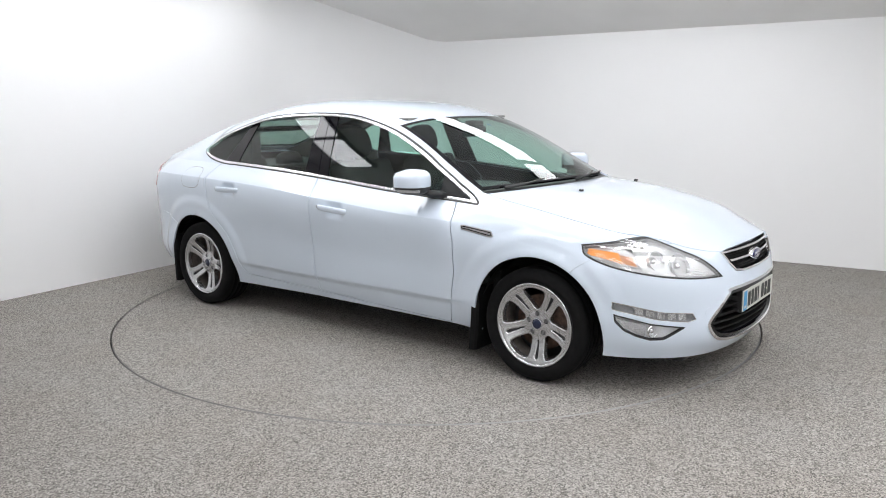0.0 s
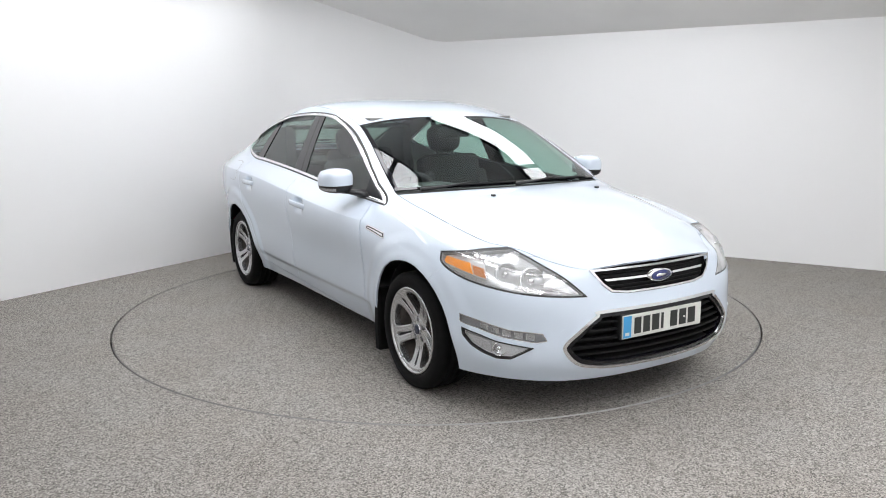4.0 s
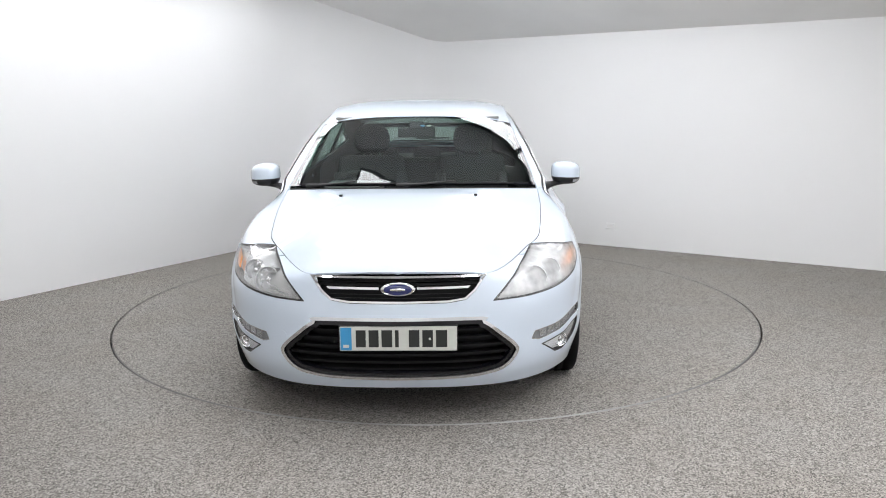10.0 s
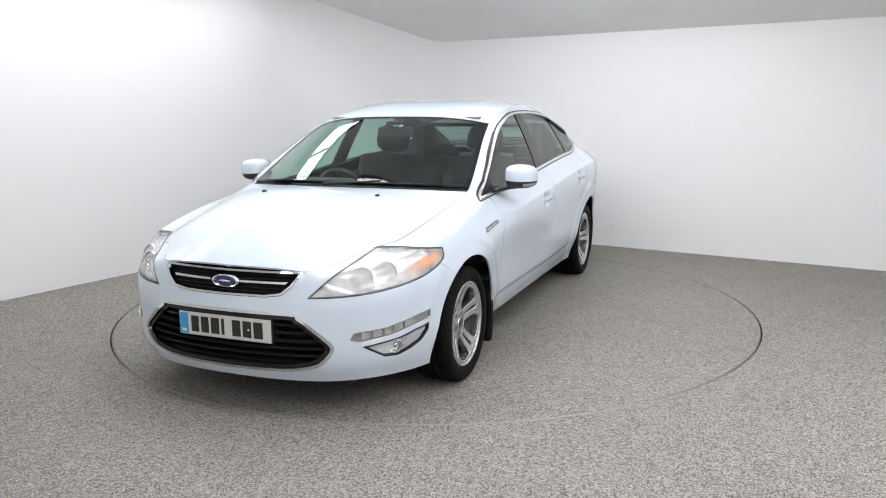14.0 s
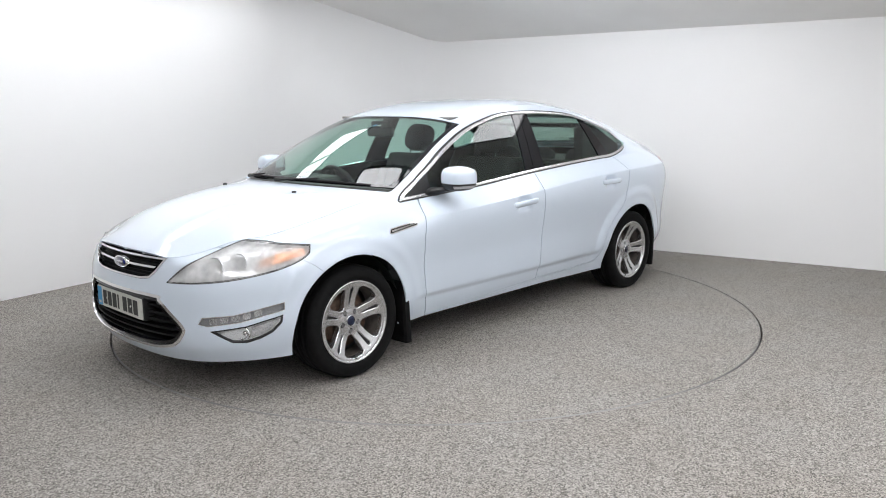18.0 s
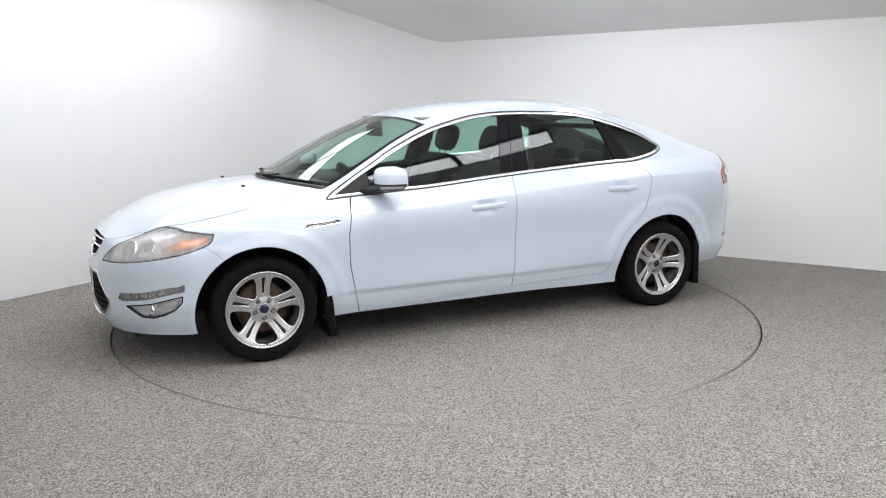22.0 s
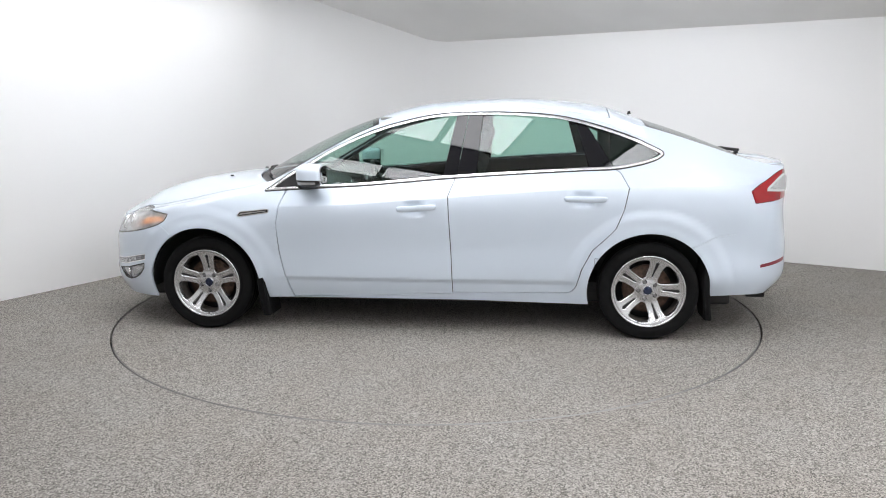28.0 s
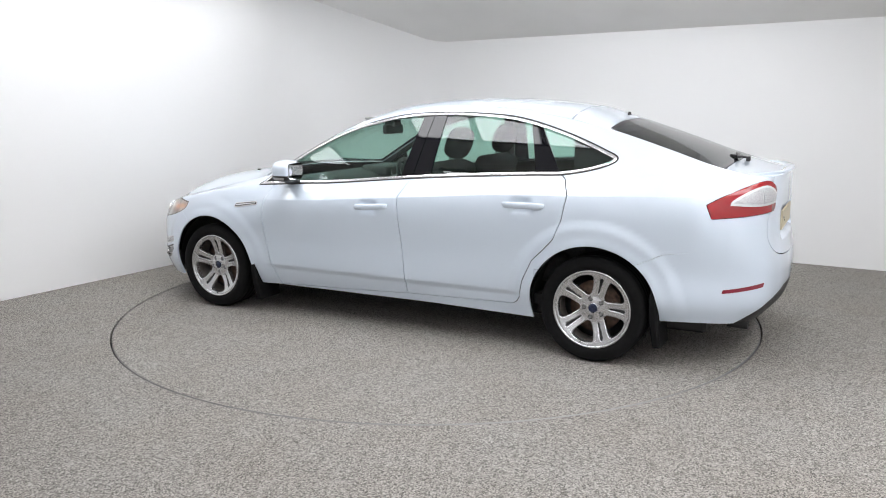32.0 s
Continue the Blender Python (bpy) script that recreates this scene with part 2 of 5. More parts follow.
def turntable():
    n, r = 192, TABLE_R - 0.004
    tab = tagged(new("turntable"), "round turntable covered in speckled beige-grey carpet", "turntable")
    verts, faces = [(0, 0, 0)], []
    for rr, z in ((r * 0.5, 0), (r - 0.004, 0), (r, -0.004), (r, -0.05)):
        verts += [(rr * math.cos(2 * math.pi * k / n), rr * math.sin(2 * math.pi * k / n), z) for k in range(n)]
    for i in range(n):
        j = (i + 1) % n
        faces.append((0, 1 + i, 1 + j))
        for k in range(3):
            a = 1 + k * n
            faces.append((a + i, a + n + i, a + n + j, a + j))
    link("carpet_disc", verts, faces, CARPET, tab, smooth=False)
    # thin metal lip round the disc
    lip, lf = [], []
    for rr, z in ((r + 0.0005, -0.03), (r + 0.0005, 0.0015), (r + 0.002, 0.0015), (r + 0.002, -0.03)):
        lip += [(rr * math.cos(2 * math.pi * k / n), rr * math.sin(2 * math.pi * k / n), z) for k in range(n)]
    for i in range(n):
        j = (i + 1) % n
        for k in range(3):
            a = k * n
            lf.append((a + i, a + j, a + n + j, a + n + i))
    link("edge_strip", lip, lf, mat("edge_metal", (0.29, 0.285, 0.28), 0.5, 0.5), tab, "thin bright metal edging strip", smooth=True)
    return tab


def light_panel(w, d, m, glow, label, category, group):
    """A softbox w wide and d deep that shines along its own -z, at the pose m."""
    p = tagged(new("light_panel"), label, category, group)
    p.matrix_basis = m
    part("diffuser", box(-w / 2, w / 2, -d / 2, d / 2, 0, .02), glow, p, "glowing white diffuser")
    bm = box(-w / 2 - .03, w / 2 + .03, -d / 2 - .03, -d / 2, -.01, .06)
    box(-w / 2 - .03, w / 2 + .03, d / 2, d / 2 + .03, -.01, .06, bm=bm)
    box(-w / 2 - .03, -w / 2, -d / 2, d / 2, -.01, .06, bm=bm)
    box(w / 2, w / 2 + .03, -d / 2, d / 2, -.01, .06, bm=bm)
    box(-w / 2 - .03, w / 2 + .03, -d / 2 - .03, d / 2 + .03, .025, .06, bm=bm)
    part("frame", bm, BLACK, p, "black housing")
    return p


def lights():
    """A ring of strip softboxes on the ceiling, square to the walls, round a block of panels over the turntable; plus
    added fill panels.
    """
    strip = ("long narrow ceiling softbox with a white diffuser", "ceiling light", "ceiling lights")
    turn = Matrix.Rotation(math.atan2(ALONG_R.y, ALONG_R.x), 4, "Z")
    side_turn = turn @ Matrix.Rotation(radians(90), 4, "Z")
    # rows across: place along the left-hand wall, width, height and the joints along the right-hand wall
    for l, w, z, joints in ((1.48, .62, FLAT - .15, (1.24, 2.62, 4.0)), (5.62, .38, FLAT - .03, (1.0, 2.1, 3.2, 4.3)), (4.025, 1.22, FLAT - .03, (1.02, 1.70, 2.38, 3.06))):
        for r0, r1 in zip(joints, joints[1:]):
            light_panel(r1 - r0 - .065, w, Matrix.Translation((*plan(l, (r0 + r1) / 2), z)) @ turn, LAMP, *strip)
    # rows along the left-hand wall
    for r, w, joints in ((-.38, .46, (1.72, 2.7, 3.7, 4.72, 5.5)), (4.23, .31, (2.40, 3.5, 4.47, 5.40))):
        for l0, l1 in zip(joints, joints[1:]):
            light_panel(l1 - l0 - .065, w, Matrix.Translation((*plan((l0 + l1) / 2, r), FLAT - .03)) @ side_turn, LAMP, *strip)
    # fill panels added out of view, over the camera's end and the right-hand side
    wide = ("wide fill panel added out of view to brighten the car", "ceiling light", "ceiling lights")
    for r in (2.9, 5.1):
        light_panel(1.9, .6, Matrix.Translation((*plan(8.1, r), FLAT - .03)) @ turn, LAMP_FILL, *wide)
    for l in (3.6, 5.8):
        light_panel(2.1, .9, Matrix.Translation((*plan(l, 5.6), FLAT - .03)) @ side_turn, LAMP_FILL, *wide)


room()
table = turntable()
lights()


# ---- the car's surfaces ----
# Half outline in plan, from the front's middle to the tail's middle.
PLAN = ((2.325, 0), (2.318, 0.15), (2.295, 0.32), (2.25, 0.48), (2.175, 0.62), (2.05, 0.75), (1.88, 0.845), (1.65, 0.895), (1.40, 0.91),
        (1.0, 0.905), (0.5, 0.91), (-0.2, 0.918), (-0.9, 0.915), (-1.4, 0.91), (-1.75, 0.89), (-2.0, 0.835), (-2.18, 0.745), (-2.295, 0.61),
        (-2.355, 0.42), (-2.385, 0.2), (-2.39, 0))
SPAN = np.concatenate([[0], np.cumsum(np.hypot(*np.diff(np.array(PLAN), axis=0).T))])
END = SPAN[-1]
plan_at = catmull(SPAN, PLAN, level=True)


def rail(*rows):
    """A rail along the plan: rows of (number of the plan point, height, outward offset)."""
    return catmull([np.interp(r[0], range(21), SPAN) for r in rows], [r[1:] for r in rows])


RAILS = (
    rail((0, .195, -.06), (3, .192, -.055), (5, .197, -.05), (7, .205, -.04), (8, .212, -.06), (9, .215, -.06), (11, .222, -.06), (13, .228, -.06), (14, .27, -.05), (16, .27, -.05), (18, .25, -.09), (20, .24, -.10)),
    rail((0, .27, -.015), (3, .27, -.01), (5, .28, -.01), (7, .31, -.012), (9, .27, -.035), (11, .29, -.032), (13, .32, -.03), (14, .36, -.01), (16, .36, -.008), (20, .34, -.02)),
    rail((0, .45, 0), (3, .45, 0), (7, .5, 0), (9, .52, 0.0), (11, .55, 0), (13, .55, 0), (16, .52, 0), (20, .50, 0)),
    rail((0, .60, -.022), (2, .60, -.022), (4, .61, -.015), (6, .66, -.012), (7, .70, -.012), (9, .80, .0), (11, .888, .0), (13, .94, -.005), (15, .93, -.01), (16, .86, 0), (17, .80, -.02), (20, .78, -.03)),
    rail((0, .69, -.045), (2, .685, -.045), (3, .68, -.045), (4, .71, -.07), (5, .745, -.085), (6, .775, -.075), (7, .815, -.07), (8, .86, -.07), (9, .915, -.085), (10, .945, -.083), (11, 1.004, -.085), (12, 1.045, -.088), (13, 1.075, -.10), (14, 1.06, -.09), (15, 1.02, -.06), (16, .985, -.03), (17, .98, -.03), (20, .98, -.04)),
)
# The upper edge of the sides: along the bonnet, up the windscreen, along the roof and down to the tail.
EDGE = ((0, 2.255, 0, .728), (1, 2.25, .14, .727), (2, 2.235, .30, .722), (3, 2.205, .415, .715), (4, 2.10, .50, .735), (5, 1.955, .595, .785), (6, 1.80, .665, .805),
        (7, 1.60, .70, .845), (8, 1.37, .725, .895), (8.9, 1.037, .7403, .9643), (9, 1.0, .741, .975), (9.1, .948, .734, 1.0006), (9.5, .74, .70, 1.115), (10, .5, .655, 1.245), (10.4, .26, .622, 1.345), (11, -.2, .612, 1.436),
        (12, -.9, .595, 1.416), (12.6, -1.2, .585, 1.362), (13, -1.4, .585, 1.315), (14, -1.75, .60, 1.205), (15, -2.0, .61, 1.12), (16, -2.17, .60, 1.075), (17, -2.275, .53, 1.06), (18, -2.325, .38, 1.06), (20, -2.35, 0, 1.065))
edge_at = catmull([np.interp(r[0], range(21), SPAN) for r in EDGE], [r[1:] for r in EDGE], level=True)
# The middle line: where each edge point's crossing line meets it, and its height.
MIDX = ((0, 2.255), (1, 2.235), (2, 2.20), (3, 2.15), (4, 2.08), (5, 1.98), (6, 1.86), (7, 1.70), (8, 1.50), (8.9, 1.2615), (9, 1.228), (9.1, 1.168), (9.5, .90), (10, .60), (10.4, .33), (11, -.2), (12, -.9), (13, -1.4), (14, -1.75), (15, -2.0), (16, -2.17), (17, -2.28), (18, -2.33), (20, -2.35))
mid_at = catmull([np.interp(r[0], range(21), SPAN) for r in MIDX], [r[1:] for r in MIDX])
MIDZ = ((-2.36, 1.066), (-2.25, 1.075), (-2.1, 1.105), (-1.9, 1.185), (-1.7, 1.262), (-1.5, 1.33), (-1.35, 1.382), (-1.2, 1.434), (-.925, 1.477), (-.525, 1.499), (-.118, 1.482), (.1, 1.454), (.25, 1.420), (.40, 1.372), (.594, 1.303), (.786, 1.222), (1.02, 1.105),
        (1.15, 1.036), (1.20, 1.0095), (1.218, 1.001), (1.24, .9955), (1.30, .992), (1.42, .985), (1.65, .957), (1.83, .922), (2.0, .868), (2.12, .812), (2.2, .765), (2.255, .728))
midz_at = catmull([r[0] for r in MIDZ], [r[1] for r in MIDZ])
BOW = catmull([-2.4, -1.5, -.5, .3, 1.0, 1.3, 2.0, 2.3], [2.2, 2.6, 3.4, 3.0, 2.2, 2.6, 2.6, 2.0])


def step(x, lo, hi):
    t = np.clip((x - lo) / (hi - lo), 0, 1)
    return t * t * (3 - 2 * t)


crease_at = catmull([-2.1, -1.95, -1.285, -.79, -.12, .53, .9, 1.1], [.968, .968, .955, .936, .888, .842, .825, .815])
HEAD = catmull([-1.6, -1.433, -1.265, -1.006, -.786, -.45, -.11, .13, .346, .558, .725, .871, 1.05], [1.12, 1.205, 1.279, 1.36, 1.40, 1.415, 1.404, 1.36, 1.292, 1.198, 1.104, 1.022, .93])
HANDLES = ((.018, .826), (-1.023, .888))


def lean_of(x):
    """How far the side windows lean in for each metre of height: more upright at the front than at the tail."""
    return .42 - .05 * np.clip(x + .2, -1.1, .9)


def relief(x, z):
    """The pressings of the flank: shoulder crease, lower crease, arch lips and the cups behind the handles."""
    d = crease_at(x)[:, 0] - z
    out = 0.031 * np.where(d > 0, np.exp(-np.abs(d) / 0.13), np.clip(1 + d / .10, 0, 1)) * step(x, -2.14, -1.92) * step(-x, -1.05, -.7)
    out -= 0.014 * step(-z, -.372, -.335) * step(x, -1.05, -.9) * step(-x, -1.0, -.85)
    for ax, az, ar in ((1.437, .305, .377), (-1.425, .305, .374)):
        r = np.hypot(x - ax, z - az)
        out += (0.006 * np.exp(-((r - ar - .008) / .03) ** 2) + np.where(x > 0, .009, .015) * step(-r, -.53, -.46)) * step(z, .25, .42)
    for hx, hz in HANDLES:
        out -= 0.018 * np.exp(-((x - hx - .012) / .062) ** 4 - ((z - hz + .004) / .042) ** 4)
    return out


def side(a, b):
    """The car's flank and ends; a: metres along the plan, b: 0 at the sill to 1 at the upper edge."""
    a, b = np.asarray(a, float), np.clip(np.asarray(b, float), 0, 1)
    p = plan_at(a)
    d = plan_at(a + 0.004) - plan_at(a - 0.004)
    n = np.stack([-d[:, 1], d[:, 0]], -1)
    n = -n / np.maximum(np.hypot(*n.T), 1e-9)[:, None]
    n = np.where((n[:, 1] < -0.2)[:, None], -n, n)
    ks = []
    for r in RAILS:
        q = r(a)
        ks.append(np.concatenate([p + n * q[:, 1:2], q[:, :1]], 1))
    # the fourth rail keeps to the shoulder crease
    on = (step(p[:, 0], -2.12, -1.95) * step(-p[:, 0], -1.0, -.8))
    ks[3][:, 2] += (crease_at(p[:, 0])[:, 0] - ks[3][:, 2]) * on
    ks.append(edge_at(a))
    # the head of the side windows, on an even inward lean from the belt line
    low, high = ks[4], ks[5]
    head = HEAD(p[:, 0])[:, 0]
    rise = np.maximum(head - low[:, 2], .01)
    lean = np.stack([low[:, 0], low[:, 1] - lean_of(low[:, 0]) * rise - .22 * rise ** 2, head], -1)
    share = (step(-p[:, 0], -1.0, -.86) * step(p[:, 0], -1.55, -1.3))[:, None]
    ks.insert(5, (low + high) / 2 * (1 - share) + lean * share)
    ks = np.stack(ks, 1)
    x = b * 6
    i = np.clip(np.floor(x).astype(int), 0, 5)
    t = (x - i)[:, None]
    row = np.arange(len(a))
    # slopes weighted by the chords, as in catmull, on a chord-like parameter
    h = np.linalg.norm(np.diff(ks, axis=1), axis=2) + 1e-6
    sl = np.diff(ks, axis=1) / h[..., None]
    m = np.empty_like(ks)
    m[:, 1:-1] = (sl[:, :-1] * h[:, 1:, None] + sl[:, 1:] * h[:, :-1, None]) / (h[:, 1:] + h[:, :-1])[..., None]
    m[:, 0], m[:, -1] = sl[:, 0], sl[:, -1]
    k = h[row, i][:, None]
    out = ((1 + 2 * t) * (1 - t) ** 2 * ks[row, i] + t * (1 - t) ** 2 * k * m[row, i] + t * t * (3 - 2 * t) * ks[row, i + 1] + t * t * (t - 1) * k * m[row, i + 1])
    out[:, 1] = np.maximum(out[:, 1] + relief(out[:, 0], out[:, 2]), 0)
    # the pocket for the rear number plate
    out[:, 0] += .034 * step(-out[:, 0], 2.1, 2.2) * step(-out[:, 1], -.345, -.30) * step(out[:, 2], .690, .715) * step(-out[:, 2], -.885, -.855)
    return out


def top(a, b):
    """Bonnet, screens, roof and tail top; a as in side, b: 0 at the edge to 1 on the middle line."""
    a, b = np.asarray(a, float), np.clip(np.asarray(b, float), 0, 1)
    e = edge_at(a)
    xc = mid_at(a)[:, 0]
    zc = midz_at(xc)[:, 0]
    y = e[:, 1] * (1 - b)
    x = e[:, 0] + (xc - e[:, 0]) * (1 - (1 - b) ** 2)
    z = e[:, 2] + (zc - e[:, 2]) * (1 - (1 - b) ** BOW(e[:, 0])[:, 0])
    return np.stack([x, y, z], -1)


def normals_of(surf, uv, up):
    e = 2e-3
    du = surf(np.clip(uv[:, 0] + e, 0, END), uv[:, 1]) - surf(np.clip(uv[:, 0] - e, 0, END), uv[:, 1])
    dv = surf(uv[:, 0], np.clip(uv[:, 1] + e, 0, 1)) - surf(uv[:, 0], np.clip(uv[:, 1] - e, 0, 1))
    n = np.cross(du, dv)
    p = surf(uv[:, 0], uv[:, 1])
    ref = np.stack([0 * p[:, 0], 0 * p[:, 0], 1 + 0 * p[:, 0]], -1) if up else p - np.stack([p[:, 0] * 0.75, 0 * p[:, 0], 0 * p[:, 0] + 0.55], -1)
    n *= np.sign((n * ref).sum(1) + 1e-12)[:, None]
    size = np.linalg.norm(n, axis=1)
    n[size < 1e-9], size[size < 1e-9] = (0, 0, 1), 1
    return n / size[:, None]


def cells(a0, a1, na, b0, b1, nb, extra=()):
    us, vs = np.linspace(a0, a1, na + 1), np.unique(np.concatenate([np.linspace(b0, b1, nb + 1), extra]))
    nb = len(vs) - 1
    uv = np.stack(np.meshgrid(us, vs, indexing="ij"), -1).reshape(-1, 2)
    i, j = np.meshgrid(np.arange(na), np.arange(nb), indexing="ij")
    q = (i * (nb + 1) + j).ravel()
    w = nb + 1
    return uv, np.concatenate([np.stack([q, q + w, q + w + 1], -1), np.stack([q, q + w + 1, q + 1], -1)])


def clip(surf, uv, tris, field):
    """Keeps what lies where field(place, uv) < 0; cuts the triangles along its zero line."""
    f = field(surf(uv[:, 0], uv[:, 1]), uv)
    f = np.where(np.abs(f) < 1e-6, 1e-6, f)
    neg = f < 0
    cnt = neg[tris].sum(1)
    keep = [tris[cnt == 3]]
    cut = tris[(cnt > 0) & (cnt < 3)]
    if not len(cut):
        return compact(uv, keep[0])
    e = np.sort(np.concatenate([cut[:, [0, 1]], cut[:, [1, 2]], cut[:, [2, 0]]]), 1)
    e = np.unique(e[neg[e[:, 0]] != neg[e[:, 1]]], axis=0)
    lo, hi = np.where(neg[e[:, 0]], e[:, 0], e[:, 1]), np.where(neg[e[:, 0]], e[:, 1], e[:, 0])
    ta, tb = np.zeros(len(e)), np.ones(len(e))
    for _ in range(14):
        tm = (ta + tb) / 2
        q = uv[lo] + (uv[hi] - uv[lo]) * tm[:, None]
        v = field(surf(q[:, 0], q[:, 1]), q) < 0
        ta, tb = np.where(v, tm, ta), np.where(v, tb, tm)
    q = uv[lo] + (uv[hi] - uv[lo]) * ta[:, None]
    ids = {(int(x), int(y)): len(uv) + k for k, (x, y) in enumerate(e)}
    out = []
    for t in cut:
        loop = []
        for k in range(3):
            x, y = int(t[k]), int(t[(k + 1) % 3])
            if neg[x]:
                loop.append(x)
            if neg[x] != neg[y]:
                loop.append(ids[min(x, y), max(x, y)])
        out.append(loop[:3])
        if len(loop) == 4:
            out.append([loop[0], loop[2], loop[3]])
    return compact(np.concatenate([uv, q]), np.concatenate([keep[0], np.array(out)]))


def compact(uv, tris):
    used = np.unique(tris)
    back = np.zeros(len(uv), int)
    back[used] = np.arange(len(used))
    return uv[used], back[tris]


def shell(name, surf, uv, tris, material, parent, mirror=1, thick=0.012, lift=0.0, label="", inner=None, up=None, both=False):
    """A panel of the car: the clipped patch, its turned-in edge and its inner face. both: the patch and its mirror image in one mesh."""
    up = (surf is top) if up is None else up
    p, n = surf(uv[:, 0], uv[:, 1]), normals_of(surf, uv, up)
    p = p + n * lift
    fn = np.cross(p[tris[:, 1]] - p[tris[:, 0]], p[tris[:, 2]] - p[tris[:, 0]])
    flip = (fn * n[tris[:, 0]]).sum(1) < 0
    tris = np.where(flip[:, None], tris[:, ::-1], tris)
    e = np.concatenate([tris[:, [0, 1]], tris[:, [1, 2]], tris[:, [2, 0]]])
    key = np.sort(e, 1)
    _, first, count = np.unique(key, axis=0, return_index=True, return_counts=True)
    rim = e[first[count == 1]]
    if both:
        rim = rim[~((p[rim[:, 0], 1] < 1e-4) & (p[rim[:, 1], 1] < 1e-4))]
    q = p - n * thick
    k = len(p)
    edge = np.cross(p[rim[:, 1]] - p[rim[:, 0]], n[rim[:, 0]])
    rn = np.zeros((k, 3))
    for s in range(2):
        np.add.at(rn, rim[:, s], edge)
    rn /= np.maximum(np.linalg.norm(rn, axis=1), 1e-9)[:, None]
    verts = np.concatenate([p, q])
    r0, r1 = rim[:, 0], rim[:, 1]
    walls = np.concatenate([np.stack([r1, r0, r0 + k], -1), np.stack([r1, r0 + k, r1 + k], -1)])
    faces = np.concatenate([tris, tris[:, ::-1] + k, walls])
    loops = np.concatenate([n[tris], -n[tris[:, ::-1]], rn[walls % k]])
    inn = np.zeros(len(faces), int)
    inn[len(tris):2 * len(tris)] = 1
    flipy = np.array([1, -1, 1])
    if mirror < 0:
        verts, loops, faces = verts * flipy, (loops * flipy)[:, ::-1], faces[:, ::-1]
    if both:
        mid = np.abs(verts[:, 1]) < 1e-4
        other = np.where(mid, np.arange(len(verts)), -1)
        other[~mid] = len(verts) + np.arange((~mid).sum())
        faces = np.concatenate([faces, other[faces][:, ::-1]])
        loops = np.concatenate([loops, (loops * flipy)[:, ::-1]])
        verts, inn = np.concatenate([verts, verts[~mid] * flipy]), np.concatenate([inn, inn])
    ob = link(name, verts.tolist(), faces.tolist(), [material, inner or material], parent, label, True)
    ob.data.normals_split_custom_set(loops.reshape(-1, 3).tolist())
    ob.data.polygons.foreach_set("material_index", inn.tolist())
    return ob


car = tagged(new("car"), "glossy white five-door hatchback car parked on a turntable", "car")
xz = lambda p: p[:, [0, 2]]
yz = lambda p: p[:, [1, 2]]

# ---- the car's outlines ----
WINDOW = rounded(((1.018, .918), (.672, .939), (.342, .958), (-.17, 1.002), (-.60, 1.031), (-1.004, 1.052), (-1.217, 1.062), (-1.409, 1.099), (-1.505, 1.147), (-1.433, 1.193), (-1.265, 1.267), (-1.006, 1.348),
                  (-.786, 1.388), (-.45, 1.405), (-.11, 1.394), (.13, 1.35), (.346, 1.286), (.558, 1.192), (.725, 1.098), (.871, 1.016)), sharp=(0,))
FRONT_DOOR = ((.868, .93), (.90, .861), (.925, .709), (.916, .533), (.889, .378), (.85, .235), (.84, .222), (.3, .243), (-.195, .268), (-.207, .27), (-.205, .45), (-.187, .9), (-.229, 1.02), (.342, .975), (.8, .95))
REAR_DOOR = ((-.229, 1.02), (-.187, .9), (-.205, .45), (-.207, .27), (-.6, .278), (-.93, .284), (-.962, .30), (-.984, .333), (-1.014, .445), (-1.075, .568), (-1.14, .63), (-1.209, .701), (-1.258, .82), (-1.285, .955), (-1.24, 1.04), (-1.18, 1.075), (-.7, 1.055))
HEADLAMP = rounded(((.435, .597), (.62, .603), (.82, .622), (1.05, .662), (1.19, .712), (1.222, .763), (1.06, .782), (.90, .792), (.80, .80), (.68, .79), (.55, .74), (.46, .65)), n=5, sharp=(0, 5))
TAILLAMP = rounded(((4.93, .928), (5.03, .970), (5.15, 1.013), (5.25, 1.035), (5.33, 1.036), (5.41, 1.012), (5.45, .985), (5.447, .90), (5.425, .872), (5.2, .865), (4.955, .855)), n=5, sharp=(0, 6, 8, 10))
GRILLE = ((-.45, .711), (.396, .711), (.385, .70), (.345, .645), (.30, .608), (.22, .597), (-.45, .595))
INTAKE = rounded(((-.6, .53), (.30, .528), (.385, .508), (.465, .447), (.528, .388), (.533, .35), (.487, .295), (.41, .266), (.2, .248), (-.6, .242)), n=4, sharp=(0, 9))
DAYLAMP = ((.645, .434), (.80, .445), (1.045, .494), (1.045, .458), (.83, .410), (.67, .392), (.625, .402))
FOGLAMP = ((.685, .366), (.86, .388), (1.035, .432), (1.03, .395), (.985, .350), (.93, .322), (.86, .303), (.79, .306))
REFLECTOR = ((5.03, .450), (5.29, .469), (5.30, .492), (5.035, .469))
ARCHES = ((1.437, .305, .377), (-1.425, .305, .374))
ARCH_X = 1.4265


def arch_cut(p, grow=0.0):
    return np.minimum.reduce([np.hypot(p[:, 0] - x, p[:, 2] - z) - r - grow for x, z, r in ARCHES])


win_f, fd_f, rd_f = outline(WINDOW), outline(FRONT_DOOR), outline(REAR_DOOR)
head_f, tail_f, gril_f, take_f = outline(HEADLAMP), outline(TAILLAMP), outline(GRILLE), outline(INTAKE)
day_f, fog_f, refl_f = outline(DAYLAMP), outline(FOGLAMP), outline(REFLECTOR)
def level(a, z):
    """The flank's point at a metres along the plan and height z."""
    p = side(np.full(400, a), np.linspace(0, 1, 400))
    return p[np.argmin(np.abs(p[:, 2] - z))]


